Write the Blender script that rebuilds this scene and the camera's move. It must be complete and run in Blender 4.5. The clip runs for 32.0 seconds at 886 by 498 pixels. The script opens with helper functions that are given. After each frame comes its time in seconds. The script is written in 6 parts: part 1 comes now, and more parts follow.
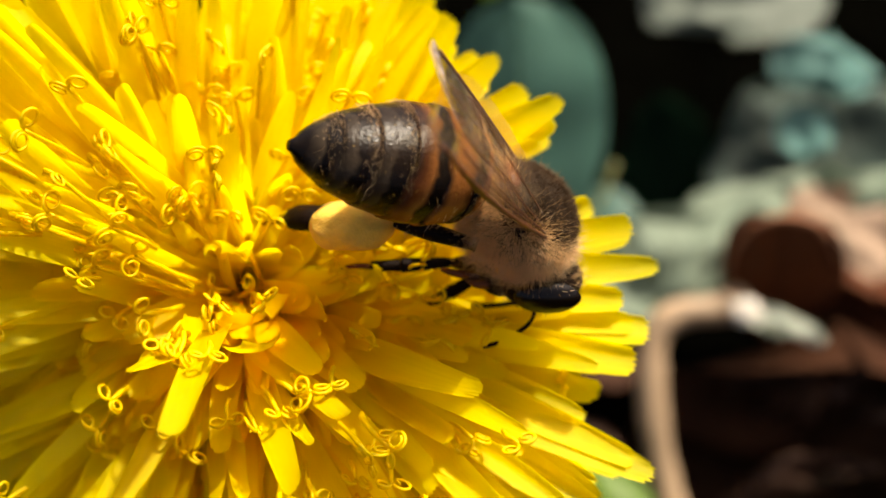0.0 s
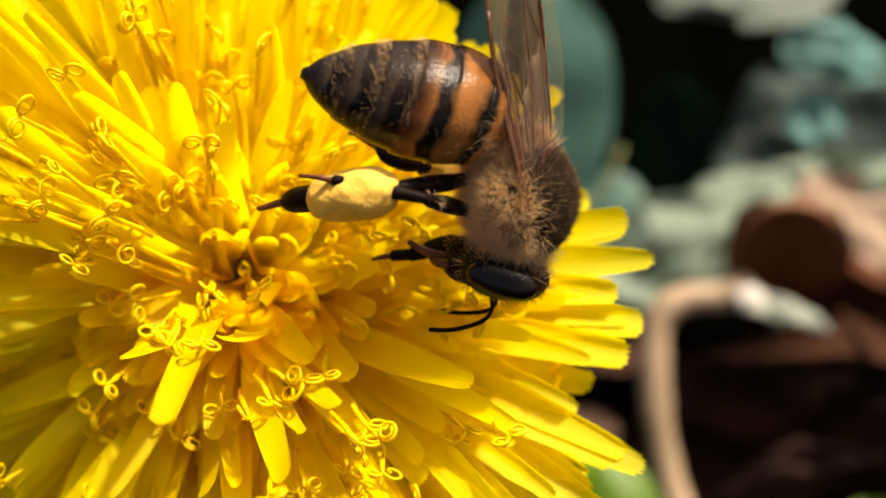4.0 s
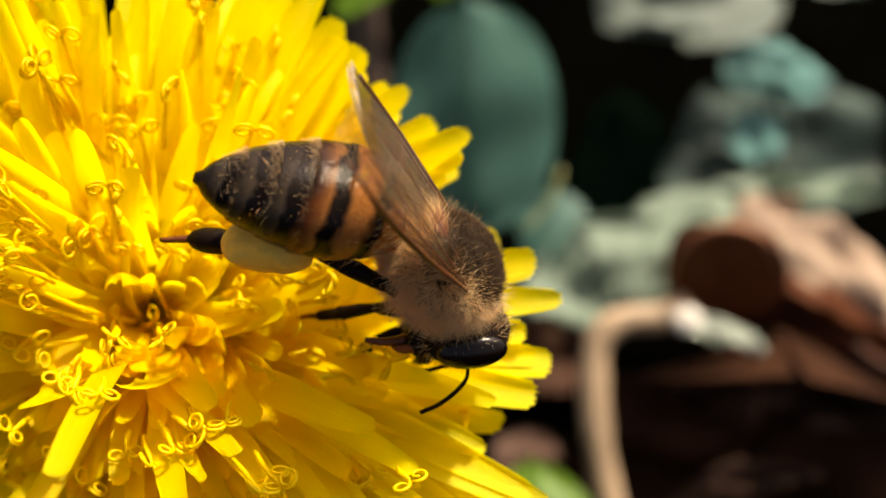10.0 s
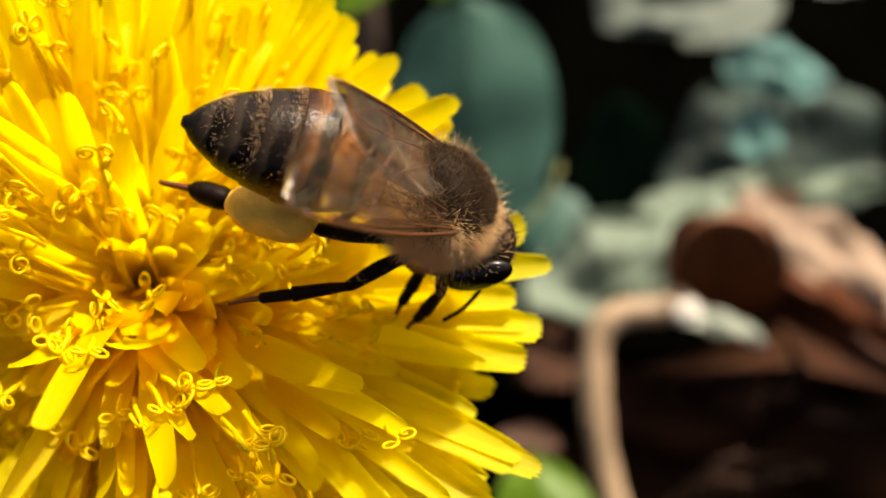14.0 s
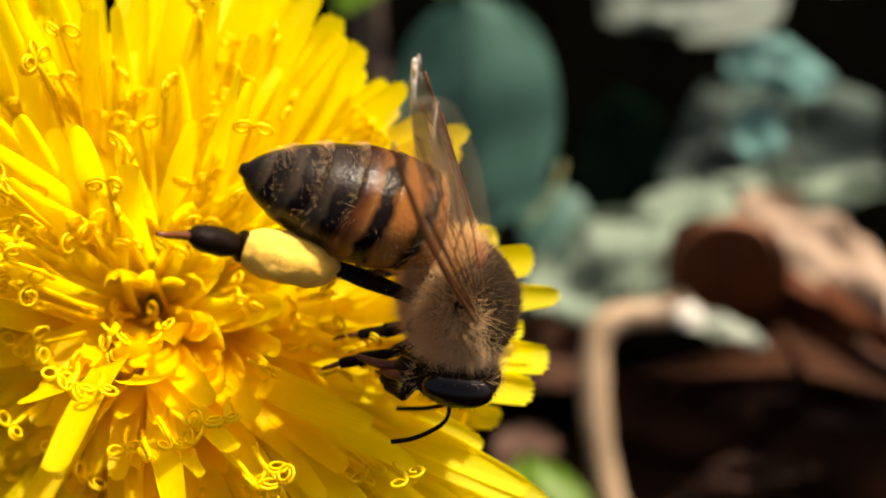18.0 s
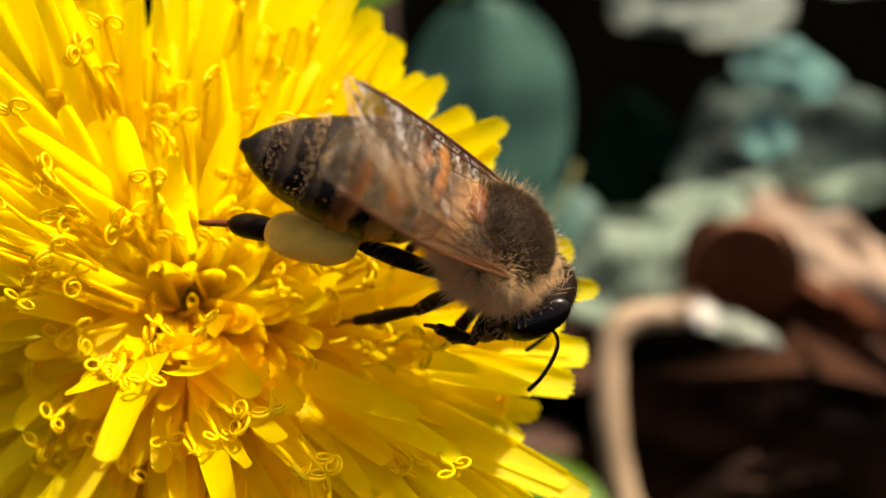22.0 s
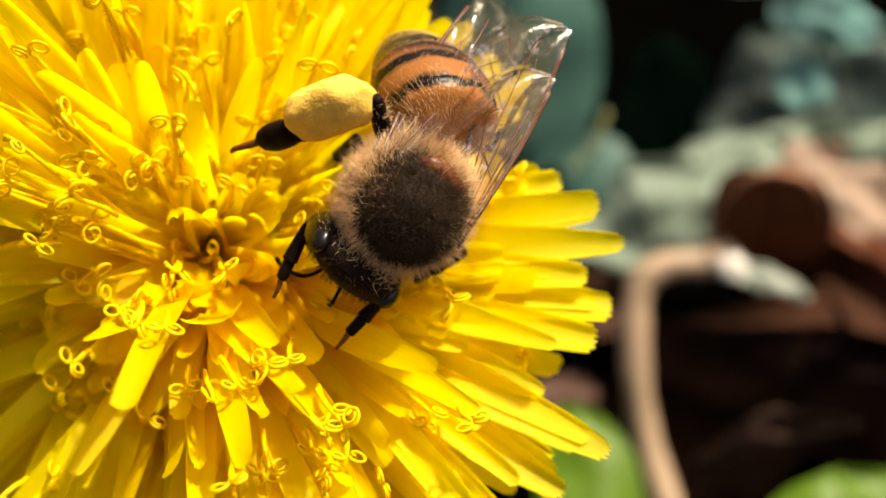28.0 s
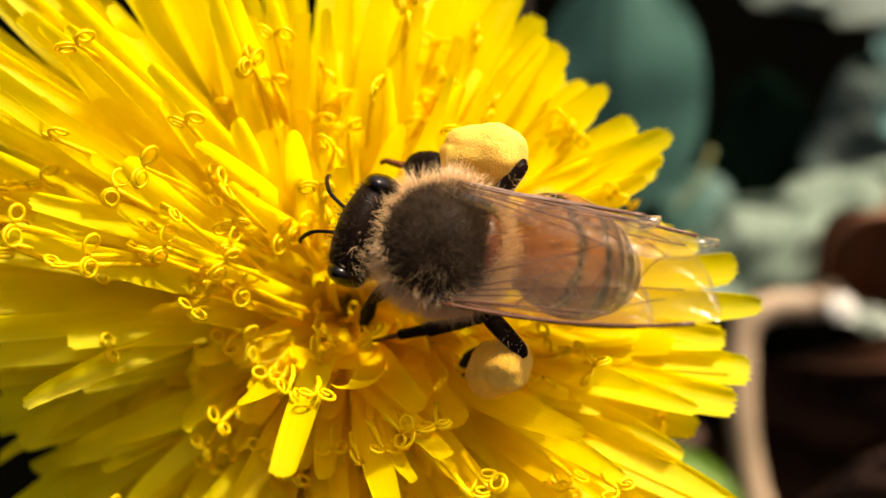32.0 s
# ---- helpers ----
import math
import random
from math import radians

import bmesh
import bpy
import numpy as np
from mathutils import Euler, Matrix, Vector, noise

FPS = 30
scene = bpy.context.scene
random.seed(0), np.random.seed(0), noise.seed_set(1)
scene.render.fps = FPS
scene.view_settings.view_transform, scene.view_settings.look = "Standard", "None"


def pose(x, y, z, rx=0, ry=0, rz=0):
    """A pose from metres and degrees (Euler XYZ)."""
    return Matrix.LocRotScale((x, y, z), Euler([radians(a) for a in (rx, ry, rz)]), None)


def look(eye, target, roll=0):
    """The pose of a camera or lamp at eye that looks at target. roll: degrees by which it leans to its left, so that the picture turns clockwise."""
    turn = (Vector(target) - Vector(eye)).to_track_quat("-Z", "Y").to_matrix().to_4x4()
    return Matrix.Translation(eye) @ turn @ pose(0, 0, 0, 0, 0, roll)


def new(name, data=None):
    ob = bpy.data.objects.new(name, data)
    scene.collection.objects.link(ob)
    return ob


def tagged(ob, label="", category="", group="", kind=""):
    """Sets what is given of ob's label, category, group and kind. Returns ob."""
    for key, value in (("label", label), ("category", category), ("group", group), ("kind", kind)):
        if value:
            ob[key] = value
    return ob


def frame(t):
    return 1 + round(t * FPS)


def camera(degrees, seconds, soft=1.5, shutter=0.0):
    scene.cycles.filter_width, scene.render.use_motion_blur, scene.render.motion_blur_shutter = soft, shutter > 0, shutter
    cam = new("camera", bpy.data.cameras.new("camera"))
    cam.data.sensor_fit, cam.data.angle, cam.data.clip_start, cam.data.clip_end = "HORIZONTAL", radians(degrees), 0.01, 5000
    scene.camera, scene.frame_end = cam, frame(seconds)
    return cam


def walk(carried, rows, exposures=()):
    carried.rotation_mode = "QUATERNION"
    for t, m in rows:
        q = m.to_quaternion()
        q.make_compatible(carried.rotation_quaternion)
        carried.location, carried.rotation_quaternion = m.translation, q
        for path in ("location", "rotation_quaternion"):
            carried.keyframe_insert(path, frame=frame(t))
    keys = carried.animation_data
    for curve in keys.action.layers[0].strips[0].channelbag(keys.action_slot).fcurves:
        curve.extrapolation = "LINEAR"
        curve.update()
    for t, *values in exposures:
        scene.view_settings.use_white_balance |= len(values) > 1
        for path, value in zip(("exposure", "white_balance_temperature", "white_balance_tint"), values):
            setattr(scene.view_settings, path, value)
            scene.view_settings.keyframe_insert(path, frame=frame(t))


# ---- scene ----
MM = 0.001
scene.cycles.diffuse_bounces = 8
cam = camera(40, 32.0, soft=1.6)
cam.data.dof.use_dof = True
cam.data.dof.focus_distance = 0.0385
cam.data.dof.aperture_fstop = 41.0
cam.data.dof.aperture_blades = 0
walk(cam, [
    (0, pose(-0.00021, -0.03049, 0.08518, 45.3, 0.1, -0.5)),
    (0.5, pose(0.00139, -0.02897, 0.08603, 45.4, -0.2, -0.5)),
    (1, pose(0.00126, -0.02837, 0.08678, 45.2, -0.1, -0.0)),
    (1.5, pose(0.00155, -0.02876, 0.08643, 45.3, 0.0, -0.2)),
    (2, pose(0.00147, -0.02976, 0.08574, 45.1, 0.3, -0.1)),
    (2.5, pose(0.00008, -0.03031, 0.08556, 44.9, 0.4, -0.1)),
    (4.5, pose(0.00086, -0.03012, 0.08563, 44.1, -0.1, 0.6)),
    (5, pose(0.00147, -0.02981, 0.08555, 44.3, 0.2, 0.6)),
    (5.5, pose(0.00102, -0.02951, 0.08593, 44.6, 0.4, 0.5)),
    (6, pose(0.00039, -0.03014, 0.08552, 44.6, 0.5, 0.3)),
    (6.5, pose(0.00129, -0.02981, 0.08575, 44.6, -0.2, 0.2)),
    (7, pose(0.00257, -0.02853, 0.08683, 45.9, -0.6, 0.1)),
    (7.5, pose(0.00134, -0.02894, 0.08689, 46.1, -0.4, -0.1)),
    (8, pose(0.00206, -0.02890, 0.08695, 45.9, -0.6, -0.6)),
    (8.5, pose(0.00247, -0.02875, 0.08697, 45.6, -0.6, -0.7)),
    (9, pose(0.00176, -0.02980, 0.08630, 45.0, -0.8, -0.7)),
    (9.5, pose(0.00192, -0.02971, 0.08646, 44.6, -0.9, -0.8)),
    (10, pose(0.00251, -0.02949, 0.08667, 44.5, -0.9, -0.8)),
    (10.5, pose(0.00216, -0.02994, 0.08645, 44.5, -0.9, -0.5)),
    (11, pose(0.00255, -0.02973, 0.08654, 44.6, -1.0, -0.9)),
    (11.5, pose(0.00325, -0.02936, 0.08658, 44.4, -0.8, -0.6)),
    (12, pose(0.00324, -0.03016, 0.08582, 44.7, -0.5, -0.3)),
    (12.5, pose(0.00277, -0.03044, 0.08602, 44.6, -0.8, -0.5)),
    (13, pose(0.00341, -0.03092, 0.08524, 45.2, -0.2, -0.5)),
    (13.5, pose(0.00323, -0.03097, 0.08535, 45.1, -0.0, -0.3)),
    (14, pose(0.00314, -0.03096, 0.08543, 45.4, -0.4, -0.8)),
    (14.5, pose(0.00314, -0.02894, 0.08723, 43.7, -1.1, -0.5)),
    (16.5, pose(0.00263, -0.02930, 0.08692, 44.2, -0.9, -0.6)),
    (17, pose(0.00341, -0.02906, 0.08696, 44.1, -0.8, -0.5)),
    (17.5, pose(0.00326, -0.02893, 0.08699, 44.3, -1.2, -0.9)),
    (18, pose(0.00268, -0.02952, 0.08686, 44.2, -0.9, -0.6)),
    (18.5, pose(0.00258, -0.02943, 0.08686, 44.1, -1.0, -0.4)),
    (19, pose(0.00302, -0.02932, 0.08682, 44.1, -1.0, -0.5)),
    (19.5, pose(0.00192, -0.02938, 0.08686, 44.3, -1.0, -0.8)),
    (20, pose(0.00265, -0.02904, 0.08709, 44.3, -0.9, -0.6)),
    (20.5, pose(0.00243, -0.02928, 0.08690, 44.4, -0.9, -0.6)),
    (21, pose(0.00157, -0.02918, 0.08695, 44.2, -1.1, -0.4)),
    (21.5, pose(0.00120, -0.02986, 0.08651, 44.5, -1.1, -0.6)),
    (22, pose(0.00096, -0.02984, 0.08649, 44.5, -1.2, -0.8)),
    (22.5, pose(0.00052, -0.02970, 0.08662, 44.2, -1.2, -0.8)),
    (23, pose(0.00129, -0.02943, 0.08682, 44.3, -1.1, -0.7)),
    (23.5, pose(0.00097, -0.02978, 0.08655, 44.3, -1.5, -0.7)),
    (24, pose(0.00033, -0.03042, 0.08610, 44.3, -1.6, -0.8)),
    (24.5, pose(0.00110, -0.03071, 0.08590, 44.4, -1.5, -0.9)),
    (25, pose(0.00095, -0.03084, 0.08566, 44.5, -1.3, -0.8)),
    (25.5, pose(0.00021, -0.03099, 0.08530, 43.8, -1.3, -0.2)),
    (27.5, pose(0.00016, -0.03069, 0.08567, 42.0, -0.8, 0.4)),
    (28, pose(0.00126, -0.02921, 0.08632, 41.7, -0.8, 0.9)),
    (28.5, pose(0.00059, -0.02867, 0.08691, 42.3, -0.8, 0.5)),
    (29, pose(0.00018, -0.02940, 0.08642, 43.4, 0.5, 1.3)),
    (29.5, pose(0.00062, -0.02939, 0.08683, 44.0, 0.7, 1.4)),
    (30, pose(-0.00000, -0.02969, 0.08692, 44.1, 1.0, 1.7)),
    (30.5, pose(-0.00018, -0.02940, 0.08698, 43.7, 1.0, 2.0)),
    (31, pose(0.00031, -0.02835, 0.08751, 42.8, 0.8, 2.8)),
    (31.5, pose(-0.00040, -0.02807, 0.08776, 42.6, 1.2, 3.2)),
    (32, pose(-0.00108, -0.02844, 0.08769, 42.6, 1.6, 3.4)),
], exposures=[(0, 0.90, 7600, 10), (32, 0.90, 7600, 10)])

# ---- light: high sun over the flower, open sky ----
SUN = Vector((0.31, 0.34, 0.87)).normalized()
world = bpy.data.worlds.new("sky")
scene.world = world
world.use_nodes = True
wt = world.node_tree
sky = wt.nodes.new("ShaderNodeTexSky")
sky.sky_type = "NISHITA"
sky.sun_disc = False
sky.air_density, sky.dust_density, sky.ozone_density = 0.4, 6.0, 0.3
sky.sun_elevation = math.asin(SUN.z)
sky.sun_rotation = math.atan2(SUN.x, SUN.y)
wt.nodes["Background"].inputs["Strength"].default_value = 0.115
wt.links.new(sky.outputs[0], wt.nodes["Background"].inputs["Color"])
lamp = bpy.data.lights.new("sun", "SUN")
lamp.energy = 3.8
lamp.angle = radians(2.5)
lamp.color = (1.0, 0.95, 0.86)
sun = new("sun", lamp)
sun.matrix_basis = look(SUN, (0, 0, 0))


# ---- materials ----
def mat(name, base, rough=0.5, metal=0.0, var=0.25, scale=900.0, bump=0.15, second=None, translucent=0.0,
        tcolor=None, stretch=None, spec=0.5, fine=6.0, sub=0.0, uv=False, coat=0.0):
    """A surface with colour variation at two scales and fine relief, in its object's own space."""
    m = bpy.data.materials.new(name)
    m.use_nodes = True
    nt = m.node_tree
    b = nt.nodes["Principled BSDF"]
    b.inputs["Roughness"].default_value = rough
    b.inputs["Metallic"].default_value = metal
    b.inputs["Specular IOR Level"].default_value = spec
    b.inputs["Coat Weight"].default_value = coat
    if sub:
        b.inputs["Subsurface Weight"].default_value = sub
        b.inputs["Subsurface Radius"].default_value = (1.0, 0.6, 0.25)
        b.inputs["Subsurface Scale"].default_value = 0.0004
    tc = nt.nodes.new("ShaderNodeTexCoord")
    mp = nt.nodes.new("ShaderNodeMapping")
    mp.inputs["Scale"].default_value = stretch or (1, 1, 1)
    nt.links.new(tc.outputs["UV" if uv else "Object"], mp.inputs["Vector"])
    big = nt.nodes.new("ShaderNodeTexNoise")
    big.inputs["Scale"].default_value = scale
    big.inputs["Detail"].default_value = 4
    small = nt.nodes.new("ShaderNodeTexNoise")
    small.inputs["Scale"].default_value = scale * fine
    small.inputs["Detail"].default_value = 3
    for nz in (big, small):
        nt.links.new(mp.outputs[0], nz.inputs["Vector"])
    info = nt.nodes.new("ShaderNodeObjectInfo")
    sm = nt.nodes.new("ShaderNodeMath")
    sm.operation = "MULTIPLY_ADD"
    sm.inputs[1].default_value = 0.35
    nt.links.new(small.outputs[0], sm.inputs[0])
    nt.links.new(big.outputs[0], sm.inputs[2])
    rnd = nt.nodes.new("ShaderNodeMath")
    rnd.operation = "MULTIPLY_ADD"
    rnd.inputs[1].default_value = 0.3
    nt.links.new(info.outputs["Random"], rnd.inputs[0])
    nt.links.new(sm.outputs[0], rnd.inputs[2])
    ramp = nt.nodes.new("ShaderNodeValToRGB")
    e = ramp.color_ramp.elements
    e[0].position, e[1].position = 0.45, 1.0
    dark = second or tuple(c * (1 - var) for c in base)
    e[0].color, e[1].color = (*dark, 1), (*(min(1, c * (1 + var * 0.4)) for c in base), 1)
    nt.links.new(rnd.outputs[0], ramp.inputs[0])
    nt.links.new(ramp.outputs[0], b.inputs["Base Color"])
    bp = nt.nodes.new("ShaderNodeBump")
    bp.inputs["Strength"].default_value = bump
    bp.inputs["Distance"].default_value = 0.0001
    nt.links.new(small.outputs[0], bp.inputs["Height"])
    nt.links.new(bp.outputs[0], b.inputs["Normal"])
    if translucent:
        out = nt.nodes["Material Output"]
        tr = nt.nodes.new("ShaderNodeBsdfTranslucent")
        if tcolor:
            tr.inputs[0].default_value = (*tcolor, 1)
        else:
            nt.links.new(ramp.outputs[0], tr.inputs[0])
        mx = nt.nodes.new("ShaderNodeMixShader")
        mx.inputs[0].default_value = translucent
        nt.links.new(b.outputs[0], mx.inputs[1])
        nt.links.new(tr.outputs[0], mx.inputs[2])
        nt.links.new(mx.outputs[0], out.inputs["Surface"])
    return m


M_PETAL = mat("petal_yellow", (0.97, 0.81, 0.014), 0.42, var=0.2, scale=3.0, stretch=(6, 0.8, 1), bump=0.3,
              translucent=0.62, tcolor=(1.0, 0.835, 0.006), uv=True, fine=4.0, spec=0.3)
# deeper yellow of inner florets, plus the lower side's amber shade put into colour
M_GOLDSHADE = mat("petal_gold_shade", (0.96, 0.75, 0.012), 0.42, var=0.2, scale=3.0, stretch=(6, 0.8, 1), bump=0.3,
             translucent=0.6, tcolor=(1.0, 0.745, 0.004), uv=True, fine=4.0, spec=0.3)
M_STYLE = mat("style_yellow", (0.92, 0.70, 0.012), 0.5, var=0.15, scale=2500, bump=0.2, translucent=0.4, spec=0.25)
M_GREEN = mat("bract_green", (0.10, 0.20, 0.03), 0.5, var=0.4, scale=300, translucent=0.15)
M_STEM = mat("stalk_green", (0.20, 0.22, 0.08), 0.5, var=0.4, scale=200)
# stalk colour dimmed to near black, so leaf stalks sink into the shaded gaps
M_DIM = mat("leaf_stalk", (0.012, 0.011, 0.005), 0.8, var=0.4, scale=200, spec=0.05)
# soil near black: the shade in the gaps between leaves is in its colour
M_SOIL = mat("soil_shade_black", (0.0006, 0.0006, 0.0004), 0.95, var=0.7, scale=120, bump=0.8, spec=0.0)
M_TEAL = mat("teal_leaf", (0.055, 0.135, 0.108), 0.5, var=0.5, scale=90, translucent=0.25, tcolor=(0.06, 0.16, 0.12), spec=0.2)
M_PALE = mat("pale_leaf", (0.17, 0.22, 0.168), 0.6, var=0.6, scale=150, translucent=0.2, spec=0.2)
M_ASH = mat("ash_leaf", (0.145, 0.175, 0.15), 0.6, var=0.3, scale=150, translucent=0.2, spec=0.2)
M_GREY = mat("grey_leaf", (0.068, 0.10, 0.086), 0.6, var=0.75, scale=150, translucent=0.2, spec=0.2)
M_AQUA = mat("aqua_leaf", (0.12, 0.27, 0.25), 0.5, var=0.7, scale=150, translucent=0.25, spec=0.3)
M_BROWN = mat("dry_leaf", (0.075, 0.023, 0.009), 0.6, var=0.45, scale=110, bump=0.6, translucent=0.05, spec=0.08)
M_RUST = mat("rusty_edge", (0.30, 0.13, 0.07), 0.6, var=0.4, scale=200, bump=0.5, spec=0.1)
M_TANLEAF = mat("tan_leaf", (0.28, 0.20, 0.145), 0.6, var=0.5, scale=200, bump=0.8, stretch=(1, 1, 0.3), spec=0.1)
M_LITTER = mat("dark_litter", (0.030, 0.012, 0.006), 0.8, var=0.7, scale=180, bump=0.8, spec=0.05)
M_TAN = mat("dry_stalk", (0.36, 0.25, 0.155), 0.55, var=0.25, scale=250)
M_STEMB = mat("brown_stem", (0.085, 0.055, 0.042), 0.7, var=0.4, scale=250)
M_LEAF = mat("fresh_leaf", (0.11, 0.22, 0.006), 0.5, var=0.35, scale=150, translucent=0.4, tcolor=(0.13, 0.26, 0.008))
M_SCRAP = mat("leaf_scrap", (0.075, 0.042, 0.03), 0.7, var=0.6, scale=300, bump=0.5, spec=0.1)
M_CRUMB = mat("crumpled_leaf", (0.045, 0.021, 0.013), 0.7, var=0.6, scale=250, bump=0.6, spec=0.08)
M_WHITE = mat("bleached_leaf", (0.36, 0.40, 0.33), 0.5, var=0.4, scale=250, translucent=0.1)
M_CHALK = mat("chalky_leaf", (0.66, 0.62, 0.55), 0.6, var=0.2, scale=300, translucent=0.1)
# leaf green taken almost to black, so the colour itself holds the shade
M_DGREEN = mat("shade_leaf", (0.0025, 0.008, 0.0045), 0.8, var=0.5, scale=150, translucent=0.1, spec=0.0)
M_BLACK = mat("black_chitin", (0.008, 0.004, 0.0025), 0.42, var=0.4, scale=2500, bump=0.3, spec=0.05)
M_LEGTIP = mat("russet_chitin", (0.13, 0.035, 0.01), 0.3, var=0.4, scale=2500, bump=0.2, spec=0.25)
M_EYE = mat("eye", (0.006, 0.0035, 0.0025), 0.2, var=0.3, scale=9000, bump=0.06, spec=0.3)
M_FUR = mat("tan_fur", (0.90, 0.70, 0.43), 0.6, var=0.3, scale=1500, translucent=0.5, tcolor=(0.95, 0.68, 0.34), bump=0.0, spec=0.12)
M_FURM = mat("golden_brown_fur", (0.50, 0.33, 0.16), 0.6, var=0.3, scale=1500, translucent=0.35, bump=0.0, spec=0.08)
M_FURD = mat("brown_fur", (0.075, 0.046, 0.026), 0.6, var=0.3, scale=1500, translucent=0.25, bump=0.0, spec=0.06)
M_SKIN = mat("dark_skin", (0.022, 0.013, 0.007), 0.6, var=0.4, scale=2500, bump=0.4, spec=0.08)
M_POLLEN = mat("pollen", (0.76, 0.46, 0.08), 0.75, var=0.25, scale=1500, bump=0.45, sub=0.12, spec=0.15, fine=9.0)
M_VEIN = mat("wing_vein", (0.10, 0.032, 0.010), 0.4, var=0.3, scale=1500)


def wing_material():
    m = bpy.data.materials.new("wing_film")
    m.use_nodes = True
    nt = m.node_tree
    b = nt.nodes.new("ShaderNodeBsdfGlossy")
    b.inputs["Color"].default_value = (1.0, 0.93, 0.84, 1)
    b.inputs["Roughness"].default_value = 0.2
    nz = nt.nodes.new("ShaderNodeTexNoise")
    nz.inputs["Scale"].default_value = 1300
    nz.inputs["Detail"].default_value = 3
    tc = nt.nodes.new("ShaderNodeTexCoord")
    nt.links.new(tc.outputs["Object"], nz.inputs["Vector"])
    bp = nt.nodes.new("ShaderNodeBump")
    bp.inputs["Strength"].default_value = 0.6
    bp.inputs["Distance"].default_value = 0.0003
    nt.links.new(nz.outputs[0], bp.inputs["Height"])
    nt.links.new(bp.outputs[0], b.inputs["Normal"])
    tr = nt.nodes.new("ShaderNodeBsdfTransparent")
    tr.inputs[0].default_value = (0.97, 0.91, 0.81, 1)
    fr = nt.nodes.new("ShaderNodeFresnel")
    fr.inputs[0].default_value = 1.5
    nt.links.new(bp.outputs[0], fr.inputs["Normal"])
    mr = nt.nodes.new("ShaderNodeMath")
    mr.operation = "MULTIPLY_ADD"
    mr.inputs[1].default_value = 0.75
    mr.inputs[2].default_value = 0.02
    nt.links.new(fr.outputs[0], mr.inputs[0])
    mx = nt.nodes.new("ShaderNodeMixShader")
    nt.links.new(mr.outputs[0], mx.inputs[0])
    nt.links.new(tr.outputs[0], mx.inputs[1])
    nt.links.new(b.outputs[0], mx.inputs[2])
    tl = nt.nodes.new("ShaderNodeBsdfTranslucent")
    tl.inputs[0].default_value = (1.0, 0.92, 0.80, 1)
    m2 = nt.nodes.new("ShaderNodeMixShader")
    m2.inputs[0].default_value = 0.10
    nt.links.new(mx.outputs[0], m2.inputs[1])
    nt.links.new(tl.outputs[0], m2.inputs[2])
    nt.links.new(m2.outputs[0], nt.nodes["Material Output"].inputs["Surface"])
    return m


M_WING = wing_material()


def abdomen_material():
    """Amber plates with dark hind bands that widen towards the tip; x runs along the abdomen, z to its back."""
    m = mat("banded_chitin", (0.5, 0.2, 0.05), 0.24, var=0.2, scale=1600, bump=0.3, coat=0.0, spec=0.16)
    nt = m.node_tree
    tc = next(n for n in nt.nodes if n.type == "TEX_COORD")
    b = nt.nodes["Principled BSDF"]
    sep = nt.nodes.new("ShaderNodeSeparateXYZ")
    nt.links.new(tc.outputs["Object"], sep.inputs[0])
    nz = nt.nodes.new("ShaderNodeTexNoise")
    nz.inputs["Scale"].default_value = 1400
    nt.links.new(tc.outputs["Object"], nz.inputs["Vector"])
    # position along the abdomen in units of its length, bent a little by height and noise
    a = nt.nodes.new("ShaderNodeMath")
    a.operation = "MULTIPLY"
    a.inputs[1].default_value = -1.0 / (6.4 * MM)
    nt.links.new(sep.outputs["X"], a.inputs[0])
    c = nt.nodes.new("ShaderNodeMath")
    c.operation = "MULTIPLY_ADD"
    c.inputs[1].default_value = 11.0
    nt.links.new(sep.outputs["Z"], c.inputs[0])
    nt.links.new(a.outputs[0], c.inputs[2])
    d = nt.nodes.new("ShaderNodeMath")
    d.operation = "MULTIPLY_ADD"
    d.inputs[1].default_value = 0.10
    nt.links.new(nz.outputs[0], d.inputs[0])
    nt.links.new(c.outputs[0], d.inputs[2])
    ramp = nt.nodes.new("ShaderNodeValToRGB")
    amber, dark, grey, dim = (0.25, 0.096, 0.024), (0.005, 0.003, 0.002), (0.035, 0.025, 0.016), (0.10, 0.028, 0.006)
    stops = [(0.0, amber), (0.215, amber), (0.235, dark), (0.262, dark), (0.30, amber), (0.385, amber), (0.425, dark), (0.475, dark), (0.50, amber),
             (0.555, dim), (0.60, dark), (0.655, dark), (0.668, grey), (0.76, dark), (0.812, dark), (0.825, grey), (0.90, dark), (0.935, dark), (0.945, grey), (1.0, dark)]
    el = ramp.color_ramp.elements
    el[0].position, el[0].color = stops[0][0], (*stops[0][1], 1)
    el[1].position, el[1].color = 1.0, (*stops[-1][1], 1)
    for p, col in stops[1:-1]:
        n = el.new(p)
        n.color = (*col, 1)
    nt.links.new(d.outputs[0], ramp.inputs[0])
    # the amber turns to brown on the back behind the first plates
    back = nt.nodes.new("ShaderNodeMapRange")
    back.inputs["From Min"].default_value, back.inputs["From Max"].default_value = 0.9 * MM, 2.1 * MM
    nt.links.new(sep.outputs["Z"], back.inputs["Value"])
    hind = nt.nodes.new("ShaderNodeMapRange")
    hind.inputs["From Min"].default_value, hind.inputs["From Max"].default_value = 0.34, 0.48
    nt.links.new(a.outputs[0], hind.inputs["Value"])
    both = nt.nodes.new("ShaderNodeMath")
    both.operation = "MULTIPLY"
    nt.links.new(back.outputs[0], both.inputs[0])
    nt.links.new(hind.outputs[0], both.inputs[1])
    most = nt.nodes.new("ShaderNodeMath")
    most.operation = "MULTIPLY"
    most.inputs[1].default_value = 0.8
    nt.links.new(both.outputs[0], most.inputs[0])
    mix = nt.nodes.new("ShaderNodeMixRGB")
    mix.inputs[2].default_value = (0.014, 0.007, 0.004, 1)
